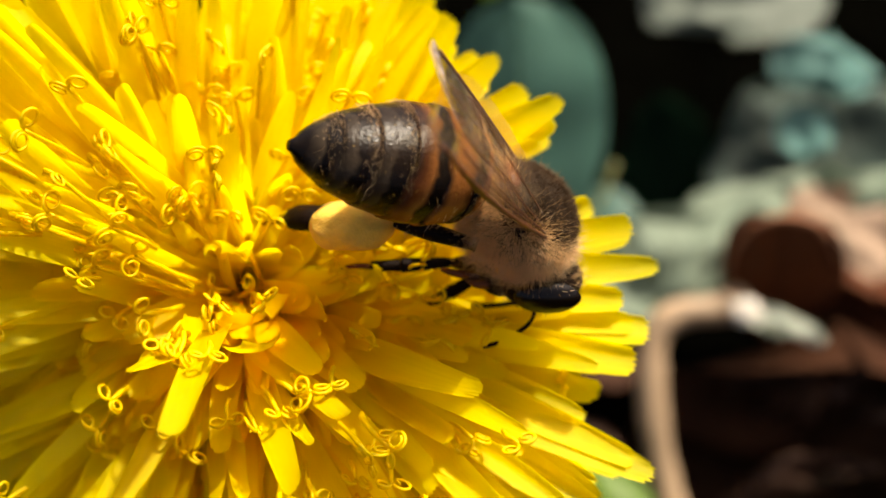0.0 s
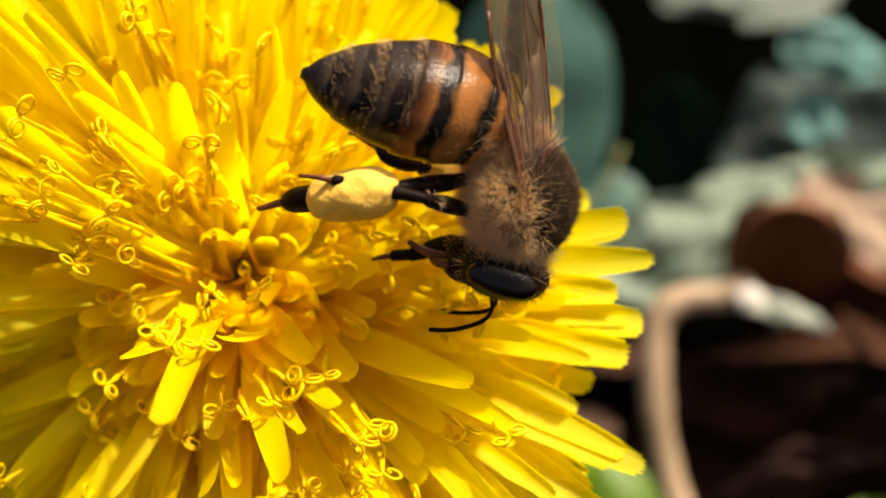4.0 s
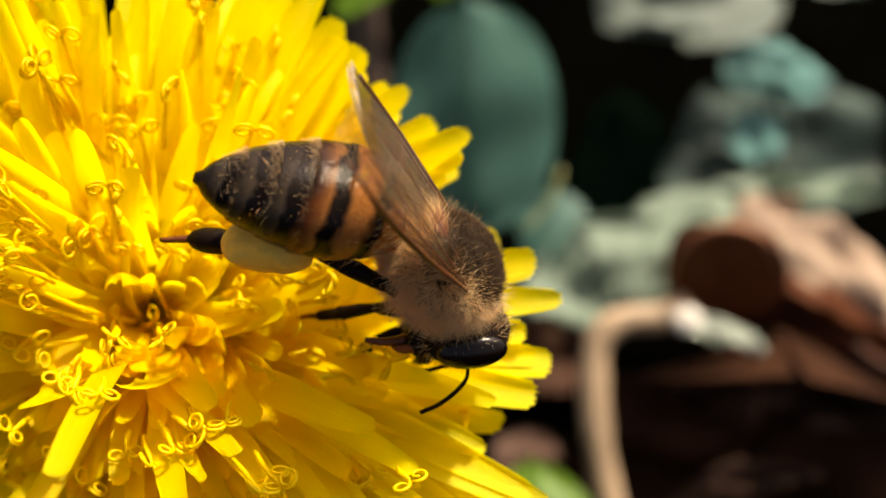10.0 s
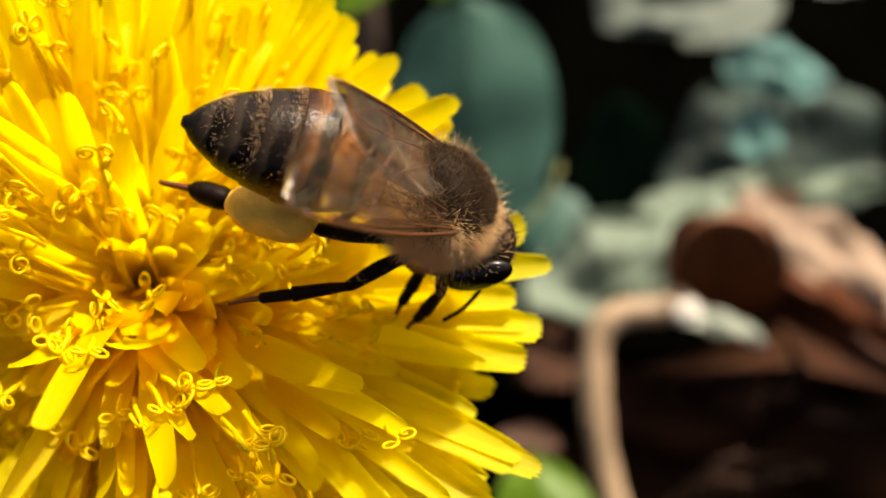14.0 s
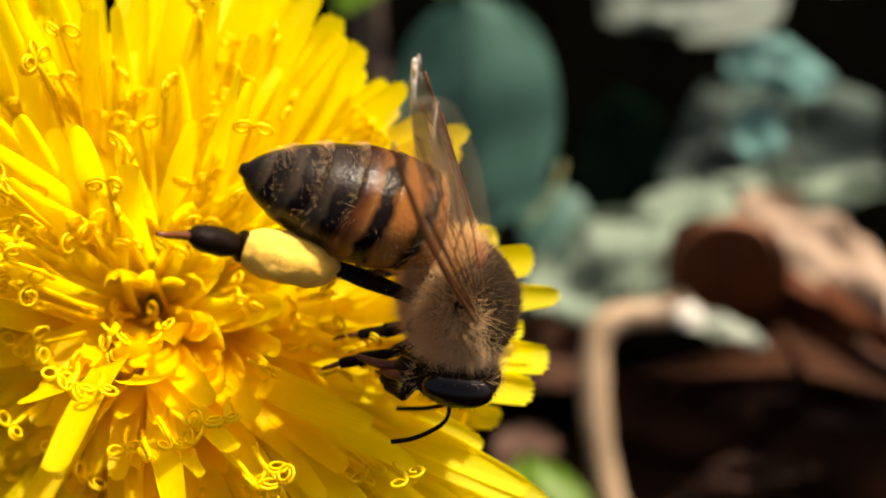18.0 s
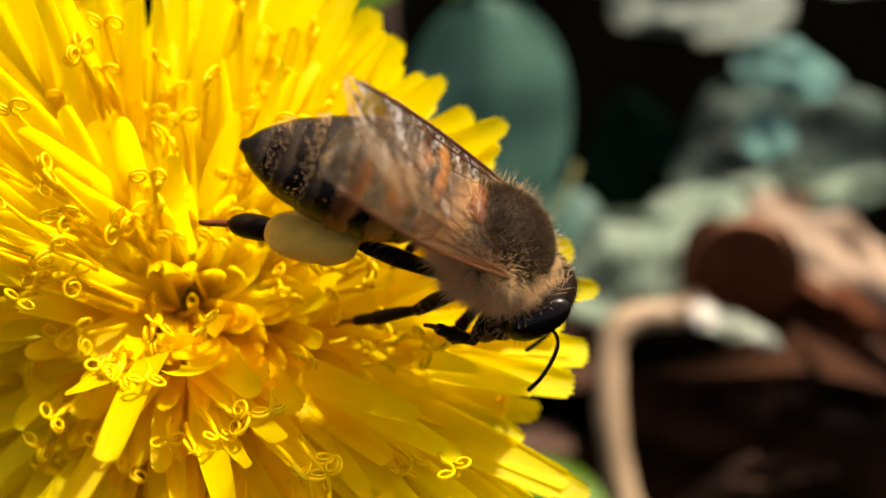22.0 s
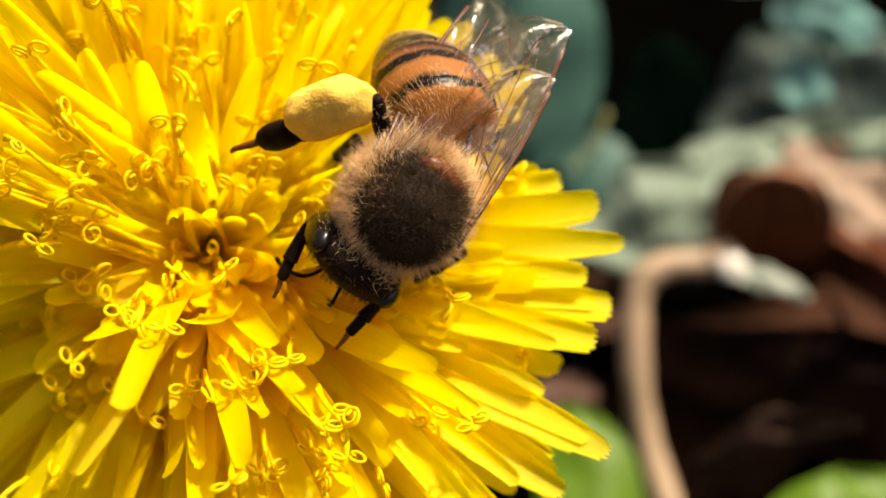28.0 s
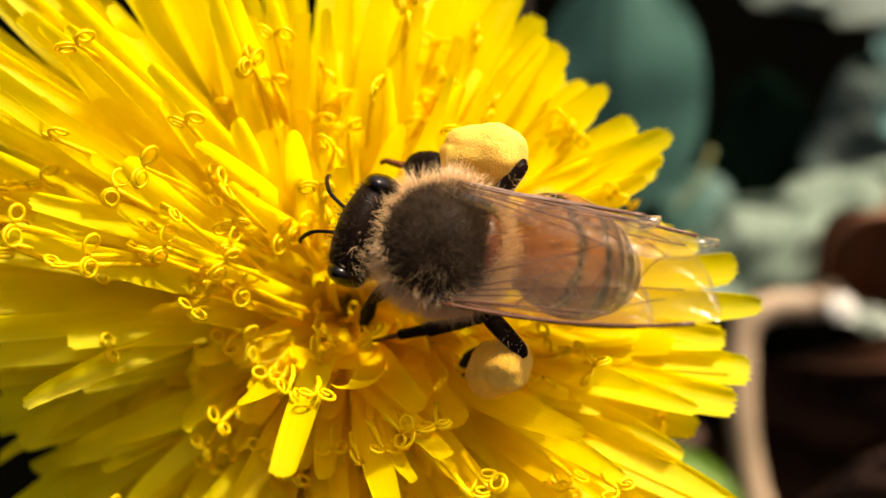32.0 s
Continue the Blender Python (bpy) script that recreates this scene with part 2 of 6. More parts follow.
    nt.links.new(most.outputs[0], mix.inputs[0])
    nt.links.new(ramp.outputs[0], mix.inputs[1])
    nt.links.new(mix.outputs[0], b.inputs["Base Color"])
    return m


M_ABD = abdomen_material()

# ---- geometry helpers; all lengths in millimetres ----
CLOSE = math.sqrt(0.5)
ORIGIN = np.array((0.0, 0.0, 55.0))
AXES = np.array(((1, 0, 0), (0, CLOSE, -CLOSE), (0, CLOSE, CLOSE)), float)


def slope(p):
    """From the slanting frame that the flower faces (across, up the slope, out of it) to the world."""
    return np.asarray(p, float) @ AXES.T + ORIGIN


def part(name, geo, material, parent=None, label="", origin=(0, 0, 0), smooth=True):
    verts, faces = geo[0], geo[1]
    me = bpy.data.meshes.new(name)
    me.from_pydata(((np.asarray(verts, float) - np.asarray(origin, float)) * MM).tolist(), [], faces)
    if len(geo) > 2 and geo[2] is not None:
        uv = me.uv_layers.new(name="grain")
        idx = np.empty(len(me.loops), int)
        me.loops.foreach_get("vertex_index", idx)
        uv.data.foreach_set("uv", np.asarray(geo[2], float)[idx].ravel())
    if smooth:
        me.polygons.foreach_set("use_smooth", [True] * len(me.polygons))
    me.materials.append(material)
    ob = new(name, me)
    ob.parent = parent
    if label:
        tagged(ob, label)
    return ob


def merge(geos):
    V, Fc, n = [], [], 0
    for g in geos:
        V.append(np.asarray(g[0], float))
        Fc += [tuple(i + n for i in f) for f in g[1]]
        n += len(g[0])
    return np.concatenate(V), Fc


def grid_faces(rows, cols, wrap=False):
    out = []
    for i in range(rows - 1):
        for j in range(cols if wrap else cols - 1):
            k = (j + 1) % cols
            out.append((i * cols + j, i * cols + k, (i + 1) * cols + k, (i + 1) * cols + j))
    return out


def tube(path, radii, sides=7, cap=True):
    path = np.asarray(path, float)
    n = len(path)
    radii = np.broadcast_to(np.asarray(radii, float), (n,)) if np.ndim(radii) < 2 else radii
    tan = np.gradient(path, axis=0)
    tan /= np.linalg.norm(tan, axis=1)[:, None] + 1e-12
    ref = np.array((0.31, 0.52, 0.79)) if abs(tan[0] @ np.array((0.31, 0.52, 0.79))) < 0.9 else np.array((1.0, 0, 0))
    V = []
    for i in range(n):
        a = ref - (ref @ tan[i]) * tan[i]
        a /= np.linalg.norm(a) + 1e-12
        ref = a
        b = np.cross(tan[i], a)
        for k in range(sides):
            w = 2 * math.pi * k / sides
            V.append(path[i] + radii[i] * (math.cos(w) * a + math.sin(w) * b))
    Fc = grid_faces(n, sides, True)
    if cap:
        Fc += [tuple(range(sides - 1, -1, -1)), tuple(range((n - 1) * sides, n * sides))]
    return np.array(V), Fc


def blob(center, size, nu=20, nv=14, lump=0.0, freq=1.0, seed=0.0):
    V = []
    for i in range(nv + 1):
        th = math.pi * min(max(i / nv, 0.01), 0.99)
        for j in range(nu):
            ph = 2 * math.pi * j / nu
            d = Vector((math.sin(th) * math.cos(ph), math.sin(th) * math.sin(ph), math.cos(th)))
            k = 1 + lump * noise.noise(d * freq + Vector((seed, seed, seed)))
            V.append((center[0] + size[0] * d.x * k, center[1] + size[1] * d.y * k, center[2] + size[2] * d.z * k))
    Fc = grid_faces(nv + 1, nu, True) + [tuple(range(nu - 1, -1, -1)), tuple(range(nv * nu, (nv + 1) * nu))]
    return np.array(V), Fc


def spline(pts, n):
    """A smooth line of n points through the given ones."""
    p = np.asarray(pts, float)
    p = np.vstack((2 * p[0] - p[1], p, 2 * p[-1] - p[-2]))
    out = []
    for t in np.linspace(0, len(pts) - 1 - 1e-9, n):
        i = int(t)
        f = t - i
        a, b, c, d = p[i], p[i + 1], p[i + 2], p[i + 3]
        out.append(0.5 * (2 * b + (c - a) * f + (2 * a - 5 * b + 4 * c - d) * f * f + (3 * b - a - 3 * c + d) * f ** 3))
    return np.array(out)


def spikes(points, normals, length, width, rng, lean=0.35, flow=(0, 0, 0)):
    """Many fine tapering hairs, three-sided."""
    V, Fc = [], []
    flow = np.asarray(flow, float)
    for p, nrm in zip(points, normals):
        d = np.asarray(nrm) + rng.normal(0, lean, 3) + flow
        d /= np.linalg.norm(d)
        s = np.cross(d, rng.normal(0, 1, 3))
        s /= np.linalg.norm(s) + 1e-9
        t = np.cross(d, s)
        L = length * rng.uniform(0.55, 1.15) * (1 + 0.45 * noise.noise(Vector(p) * 2.6))
        d = d + 0.5 * np.array(noise.noise_vector(Vector(p) * 2.2))
        d /= np.linalg.norm(d)
        bend = rng.normal(0, 0.12, 3) * L
        k = len(V)
        for q, w in ((p, width), (p + d * L * 0.55 + bend * 0.4, width * 0.7)):
            V += [q + s * w, q + (-0.5 * s + 0.87 * t) * w, q + (-0.5 * s - 0.87 * t) * w]
        V.append(p + d * L + bend)
        for a in range(3):
            b = (a + 1) % 3
            Fc += [(k + a, k + b, k + 3 + b, k + 3 + a), (k + 3 + a, k + 3 + b, k + 6)]
    return np.array(V), Fc


def on_blob(center, size, n, rng, keep=None):
    d = rng.normal(0, 1, (n * 3, 3))
    d /= np.linalg.norm(d, axis=1)[:, None]
    if keep is not None:
        d = d[[bool(keep(q)) for q in d]]
    d = d[:n]
    nr = d / np.asarray(size)
    nr /= np.linalg.norm(nr, axis=1)[:, None]
    return np.asarray(center) + d * np.asarray(size) * 0.97, nr


# ---- ground ----
def ground():
    n = 90
    span = np.sign(np.linspace(-1, 1, n)) * np.abs(np.linspace(-1, 1, n)) ** 5 * 60000
    V = []
    for y in span:
        for x in span:
            near = math.exp(-(x * x + y * y) / 150.0 ** 2)
            V.append((x + 20, y + 60, near * 4.0 * noise.noise(Vector((x / 14, y / 14, 0.3))) - 4))
    # near-black material carries the shade that the leaves would cast here
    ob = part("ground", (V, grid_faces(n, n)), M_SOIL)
    tagged(ob, "soil under leaf litter, shade put into its colour", "ground", kind="structure")


ground()


def sheet(center, across, along, shape=0.6, cup=0.0, curl=0.0, wave=0.1, rows=16, cols=12, seed=0.0, vein=0.0):
    """A leaf blade: centre, half-vectors across and along it in the slanting frame; cup bends its sides, curl its end."""
    center, X, Y = (np.asarray(v, float) for v in (center, across, along))
    Zv = np.cross(X, Y)
    Zv /= np.linalg.norm(Zv)
    size = np.linalg.norm(X)
    V = []
    for i in range(rows + 1):
        b = -1 + 2 * i / rows
        w = max(0.03, (1 - abs(b) ** 2.2) ** shape)
        for j in range(cols + 1):
            a = -1 + 2 * j / cols
            h = cup * a * a * w + curl * b * b + wave * noise.noise(Vector((a * 1.3 + seed, b * 1.6, seed * 1.7)))
            h -= vein * math.exp(-(a / 0.08) ** 2)
            V.append(center + X * a * w + Y * b + Zv * h * size)
    V = slope(V)
    mid = V.reshape(rows + 1, cols + 1, 3)[:, cols // 2]
    return V, grid_faces(rows + 1, cols + 1), None, mid, size


def leaf(name, label, category, geo, material, stem=True):
    """A leaf as a blade with its midrib and, where it grows from the soil, its stalk."""
    mid, size = geo[3], geo[4]
    low = min(mid[0], mid[-1], key=lambda q: q[2])
    base = np.array((low[0], low[1] + 3, -3.5)) if stem else low
    ob = new(name, None)
    ob.location = Vector(base) * MM
    part("blade", geo[:2], material, ob, origin=base)
    part("midrib", tube(mid, np.linspace(0.035, 0.012, len(mid)) * size if low is mid[0] else np.linspace(0.012, 0.035, len(mid)) * size, 6), material, ob, origin=base)
    if stem and low[2] > 2:
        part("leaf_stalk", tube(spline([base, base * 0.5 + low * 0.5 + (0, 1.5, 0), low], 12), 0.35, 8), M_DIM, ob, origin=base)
    return tagged(ob, label, category)


def stalk(name, label, category, pts, r, material, n=26):
    """A dry stalk: its stem, and the thicker joint where it broke off."""
    path = slope(spline(pts, n))
    low = path[path[:, 2].argmin()]
    ob = new(name, None)
    ob.location = Vector(low) * MM
    k = np.arange(n)
    part("stem", tube(path, r * (1 + 0.05 * np.sin(k * 0.9) + 0.04 * np.sin(k * 2.3)), 12), material, ob, origin=low)
    d = path[0] - path[1]
    part("broken_end", tube([path[0] - d * 0.2, path[0] + d * 0.1, path[0] + d * 0.3, path[0] + d * 0.4], [r * 1.08, r * 1.15, r * 1.0, r * 0.5], 12), material, ob, origin=low)
    return tagged(ob, label, category)


leaf("round_leaf", "rounded teal-green leaf of a low plant", "leaf", sheet((7.3, 11.6, -62), (7.2, 0.5, 1), (-0.6, 10.0, 2.5), 0.5, -0.25, -0.1, 0.15, seed=1), M_TEAL)
leaf("round_leaf", "small teal leaf under a larger one", "leaf", sheet((14.6, 2.6, -64), (3.0, 1.2, 0), (-1.0, 3.2, -1), 0.5, -0.2, -0.1, 0.2, seed=31), M_TEAL)
leaf("grey_leaf", "broad grey-green leaf in half shade", "leaf", sheet((40.5, 11.5, -82), (10.5, 1.0, 0), (-1.5, 8.6, -2), 0.5, -0.15, -0.1, 0.5, seed=21), M_GREY)
leaf("grey_leaf", "grey-green leaf tilted towards the light", "leaf", sheet((31.5, 7.5, -79), (4.2, 1.6, 0), (-1.5, 4.6, -1), 0.6, -0.2, -0.1, 0.5, seed=32), M_GREY)
leaf("aqua_leaf", "bright blue-green leaf with a pale sheen", "leaf", sheet((37.2, 18.2, -73), (5.0, -0.9, 1), (0.8, 2.9, -1), 0.6, -0.2, -0.2, 0.5, seed=2), M_AQUA)
leaf("aqua_leaf", "small blue-green leaf catching the light", "leaf", sheet((35.4, 11.6, -74), (2.6, 0.7, 0), (-0.6, 2.6, -1), 0.6, -0.2, -0.2, 0.6, seed=33), M_AQUA)
leaf("pale_leaf", "greyish white leaf of a ground plant", "leaf", sheet((29.8, 25.6, -78), (9.0, -1.2, 1), (1.4, 5.4, -2), 0.5, -0.15, 0.1, 0.5, seed=3), M_ASH)
leaf("pale_leaf", "greyish white leaf beyond a dark gap", "leaf", sheet((47.5, 29.2, -81), (5.5, 0.4, 0), (-0.4, 2.8, -1), 0.5, -0.15, 0.1, 0.4, seed=34), M_ASH)
leaf("pale_leaf", "pale green leaf lying in the litter", "leaf", sheet((18.4, -0.9, -61), (6.4, 3.2, 0), (-2.0, 3.9, -1.5), 0.6, -0.15, -0.2, 0.5, seed=4), M_PALE)
leaf("pale_leaf", "pale green leaf leaning over the litter", "leaf", sheet((25.2, 2.4, -64), (5.2, 3.2, 0), (-2.0, 3.2, -1), 0.6, -0.15, -0.2, 0.6, seed=35), M_PALE)
leaf("pale_leaf", "long pale green leaf behind a dead leaf", "leaf", sheet((37.0, 5.2, -69), (9.5, 1.4, 0), (-0.3, 2.2, -1), 0.6, -0.2, 0.1, 0.5, seed=22), M_PALE)
leaf("pale_leaf", "small grey-green leaf low on the ground", "leaf", sheet((13.2, -4.2, -64), (3.0, 0.6, 0), (-0.4, 2.4, -1), 0.6, -0.2, 0.1, 0.5, seed=36), M_GREY)
leaf("dark_leaf", "dark green leaf, shade put into its colour", "leaf", sheet((24.5, 7.5, -84), (5.5, 2, 0), (-1, 9.5, -3), 0.6, -0.1, -0.1, 0.3, seed=5), M_DGREEN)
dead = leaf("dry_leaf", "curled brown dead leaf with a tan rim", "leaf", sheet((26.7, -2.9, -53), (4.5, -0.9, 1.5), (-1.3, 5.1, 7.2), 0.36, -0.3, -0.1, 0.2, 20, 20, seed=6), M_BROWN, False)
part("rolled_edge", tube(slope(spline([(22.4, -2.4, -52), (22.3, 0.2, -49), (23.4, 1.9, -46.6), (25.6, 2.4, -45.6), (28.2, 1.5, -46.4), (30.4, -1.0, -50)], 26)), np.interp(np.linspace(0, 1, 26), [0, 0.3, 0.6, 1], [0.1, 0.22, 0.34, 0.25]), 8), M_RUST, dead, "reddish rolled leaf edge", origin=np.array(dead.location) / MM)
leaf("dry_leaf", "sunlit tan dead leaf with a ribbed surface", "leaf", sheet((38.4, 0.6, -58), (7.6, -2.4, 0), (-2.4, 4.6, -3.4), 0.36, -0.35, -0.2, 0.45, 24, 24, seed=16), M_TANLEAF, False)
leaf("dry_leaf", "folded dark brown dead leaf", "leaf", sheet((36.5, -6.0, -56), (7.6, -3.6, 0), (-1.4, 3.4, 1.5), 0.45, -0.3, 0.1, 0.6, 20, 20, seed=17), M_BROWN, False)
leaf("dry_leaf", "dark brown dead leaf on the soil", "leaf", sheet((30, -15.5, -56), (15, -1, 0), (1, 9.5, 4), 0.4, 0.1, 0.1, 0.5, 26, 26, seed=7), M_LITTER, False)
leaf("dry_leaf", "crumpled brown dead leaf lying flat", "leaf", sheet((37.5, -11.2, -52.5), (7.5, 1.2, 0), (-0.8, 2.3, -1.2), 0.5, -0.3, 0.2, 0.9, 22, 22, seed=18), M_SCRAP, False)
leaf("dry_leaf", "brown dead leaf with a crumpled edge", "leaf", sheet((26.8, -11.6, -53), (4.8, -1.0, 0), (0.4, 1.9, -1.0), 0.5, -0.2, 0.2, 0.9, 22, 22, seed=19), M_CRUMB, False)
leaf("dry_leaf", "narrow brown dead leaf close to the soil", "leaf", sheet((27.5, -17.6, -50), (6.5, 1.6, 0), (-0.4, 1.0, -0.6), 0.5, -0.2, 0.2, 0.7, 18, 18, seed=20), M_SCRAP, False)
leaf("dry_leaf", "brown dead leaf under the flower", "leaf", sheet((13.4, -8.6, -60), (3.6, -0.8, 0), (0.6, 3.2, -1), 0.5, -0.2, 0.2, 0.9, 18, 18, seed=23), M_CRUMB, False)
leaf("dry_leaf", "small pinkish brown scrap of dead leaf", "leaf", sheet((10.9, -15.2, -50), (2.5, 0.3, 0), (0, 2.0, -1.5), 0.5, 0.2, 0, 0.5, seed=8), M_SCRAP, False)
leaf("leaf_scrap", "small bleached white scrap of leaf", "leaf", sheet((25.6, -5.4, -47.5), (3.5, -0.9, 0), (0.2, 0.8, -0.6), 0.5, -0.2, 0, 0.3, seed=9), M_WHITE, False)
leaf("leaf_scrap", "curled white end of a leaf scrap", "leaf", sheet((22.9, -4.5, -47.2), (1.15, -0.1, 0), (0.1, 1.05, -0.2), 0.5, -0.5, -0.3, 0.2, seed=24), M_CHALK, False)
leaf("green_leaf", "fresh green leaf pointing up", "leaf", sheet((11.9, -19.6, -42), (3.7, 0.6, 0), (-1.4, 5.4, -2), 0.7, -0.2, -0.1, 0.2, seed=10), M_LEAF)
leaf("green_leaf", "fresh green leaf low in the litter", "leaf", sheet((31.6, -22.8, -46), (6.5, 1.5, 0), (-0.5, 3.2, -1.5), 0.6, -0.2, 0, 0.2, seed=11), M_LEAF)
leaf("grass_blade", "bright green blade of grass", "grass", sheet((-1.4, 24.0, -64), (3.6, 2.4, 0), (-1.0, 1.4, -1), 0.6, -0.2, 0, 0.1, seed=12), M_LEAF)
leaf("grass_blade", "green blade of grass further back", "grass", sheet((8.2, 26.2, -70), (4.4, 1.4, 0), (-0.4, 0.9, -1), 0.6, -0.2, 0, 0.1, seed=13), M_LEAF)
stalk("dry_stalk", "bent tan dry leaf stalk", "stalk", [(23.1, -4.0, -51), (21.1, -4.5, -50), (18.2, -4.8, -50), (16.5, -6.2, -50), (16.1, -9, -50), (16.4, -13.8, -50), (17.6, -19.4, -50), (19.6, -25, -48)], 1.15, M_TAN)
stalk("brown_stem", "dull brown upright plant stem", "stalk", [(-2.6, 27, -67), (-2.4, 20, -69), (-1.8, 12, -71), (-1.0, 2, -74), (0, -10, -80)], 1.7, M_STEMB)
stalk("dry_stalk", "thin pale curved stalk", "stalk", [(11.5, 2.5, -55), (13.2, 4.5, -55), (14.2, 7.2, -55)], 0.2, M_STEM, 12)


# ---- the dandelion ----
HEART = np.array((-7.7, -1.6, 0.0))
TILT = 0.17


def lift(x, y):
    """How far the flower head leans back at a place on it; it sags on the side away from the bee."""
    return TILT * y * np.where(y < 0, 1.4, 1.0) * np.clip(0.85 + x / 9.0, -0.35, 1.1)


RIM = [(-60, 16.3), (-22, 16.0), (-18, 13.4), (-10, 14.6), (-6, 15.0), (-3, 14.5), (0, 14.2), (4.5, 15.5), (8, 14.7), (10, 14.6), (18, 12.6),
       (26.5, 13.4), (32.5, 14.0), (40.5, 13.2), (50, 13.1), (57, 13.5), (62, 14.3), (74, 14.8), (90, 15.8), (110, 18), (135, 22), (165, 22), (192, 19),
       (202, 14.2), (210, 18.0), (240, 18.5), (300, 16.3)]


def rim(deg):
    return float(np.interp((deg + 60) % 360 - 60, [a for a, _ in RIM], [r for _, r in RIM]))


def floret_line(rho, reach, a0, a1, n, base=-5.0):
    """A floret's midline in its own radial plane: (outward, height) from the receptacle, scaled to end at the given reach."""
    s = np.linspace(0, 1, n)
    ang = np.radians(a1 + (a0 - a1) * np.exp(-s / 0.28))
    d = np.stack((np.cos(ang), np.sin(ang)), 1)
    line = np.vstack(((0, 0), np.cumsum((d[1:] + d[:-1]) / 2, axis=0))) / (n - 1)
    rb = 3.0 * rho
    k = (reach - rb) / max(line[-1, 0], 0.15)
    k = min(max(k, 6.3 - 0.4 * rho), 19)
    return line * k + (rb, base + 0.9 * (1 - rho * rho)), k


def petal(theta, rho, reach, a0, a1, width, rng, twist=0.0, teeth=True, tipcurl=0.0, bend=0.34, trough=0.0):
    """A strap-shaped floret: narrow foot, broad middle, rounded end with five teeth, cupped and swayed along its length."""
    rows, cols = 21, 11
    line, L = floret_line(rho, reach, a0, a1, rows)
    side = rng.normal(0, bend) * L * 0.33
    sway = rng.normal(0, bend) * 0.9
    V, UV = [], []
    roll0 = rng.normal(0, 0.5 * bend)
    rock = rng.normal(0, 0.9 * bend)
    cup = rng.uniform(0.0, 0.26) + trough
    flare = rng.uniform(-0.06, 0.22)
    notch = rng.uniform(-0.10, -0.02, cols)
    taper = rng.uniform(0.25, 0.62)
    arch = (rng.normal(0.25, 0.6) if math.cos(theta) < 0.5 else rng.normal(0.0, 0.4)) * min(1.0, bend / 0.3)
    wav = rng.normal(0, 0.5 * bend, 2)
    ph = rng.uniform(0, 6.28, 2)
    for i in range(rows):
        s = i / (rows - 1)
        grow = min(1, max(0, (s - 0.12) / 0.5))
        w = width * (0.24 + 0.76 * grow * grow * (3 - 2 * grow)) * (1 - taper * (max(0, s - 0.62) / 0.38) ** 1.6)
        q = line[i]
        t = line[min(i + 1, rows - 1)] - line[max(i - 1, 0)]
        t = t / np.linalg.norm(t)
        nrm = np.array((-t[1], t[0]))
        roll = roll0 + twist * s + rock * math.sin(4.5 * s + ph[0])
        for j in range(cols):
            a = -1 + 2 * j / (cols - 1)
            tooth = 0.0
            if teeth and i >= rows - 2:
                tooth = (notch[j] if j % 2 else 0.05) * (1 if i == rows - 1 else 0.1) * width - 0.16 * width * a ** 4 * (i == rows - 1)
            groove = (0.013 if j % 2 == 0 else -0.013) * width * min(1, s * 2)
            off = a * w / 2
            h = (cup + flare * s ** 3) * a * a * w + groove + tipcurl * max(0, s - 0.62) ** 2 * 9 + wav[0] * math.sin(6 * s + ph[1]) + arch * math.sin(math.pi * s)
            h += wav[1] * a * math.sin(9 * s + ph[0]) * 0.7
            x = q[0] + t[0] * tooth + nrm[0] * (h + off * math.sin(roll))
            z = q[1] + t[1] * tooth + nrm[1] * (h + off * math.sin(roll))
            y = off * math.cos(roll) + side * s * s + sway * math.sin(5 * s) * s
            V.append((x, y, z))
            UV.append((a * 0.5 + theta * 7, s + theta))
    c, sn = math.cos(theta), math.sin(theta)
    V = np.array(V)
    P = np.stack((V[:, 0] * c - V[:, 1] * sn, V[:, 0] * sn + V[:, 1] * c, V[:, 2]), 1)
    P[:, 2] -= lift(P[:, 0], P[:, 1])
    P = P + HEART
    return slope(P), grid_faces(rows, cols), UV


def curl(rng, length=3.6):
    """A style with its two coiled stigma branches; it stands along z with its fork at the origin."""
    geos = [tube([(0, 0, -length), (0.06, 0.02, -length * 0.6), (0.02, 0, -length * 0.3), (0, 0, -0.25), (0, 0, 0)], [0.08, 0.09, 0.09, 0.07, 0.064], 7)]
    for sgn in (-1, 1):
        turn = rng.uniform(1.15, 1.6) * 2 * math.pi
        tilt = rng.normal(0, 0.35)
        R = rng.uniform(0.24, 0.34)
        pts = []
        for k in range(20):
            f = k / 19
            w = turn * f
            rr = R * (1 - 0.35 * f)
            x = sgn * (0.05 + R - rr * math.cos(w)) * 1.0
            pts.append((x, 0.16 * f * sgn + tilt * x, rr * math.sin(w) + 0.05))
        geos.append(tube(pts, np.linspace(0.062, 0.045, 20), 6))
    return merge(geos)


def heap(top, P):
    """Notes the greatest height over each half-millimetre cell of the slanting frame."""
    Q = (np.asarray(P) - ORIGIN) @ AXES
    for u, v, w in zip((Q[:, 0] // 0.5).astype(int).tolist(), (Q[:, 1] // 0.5).astype(int).tolist(), Q[:, 2].tolist()):
        if w > top.get((u, v), -99):
            top[u, v] = w


# places where the bee's head and thorax lean on the flower, in the slanting frame: no floret stands up there
TRODDEN = ((2.1, -2.3, 4.1, 1.3), (3.0, -2.4, 3.2, 1.3), (3.4, -0.7, 1.3, 1.3), (0.4, -1.9, 6.0, 1.4), (-1.1, -2.0, 5.4, 1.5), (-1.7, -1.2, 3.2, 1.5), (-3.8, -0.3, 4.4, 1.5),
           (-5.0, 0.5, 4.9, 1.4), (0.2, 0.4, 4.0, 1.7), (-1.6, 0.6, 5.0, 1.7), (-2.7, 0.9, 5.4, 1.7))


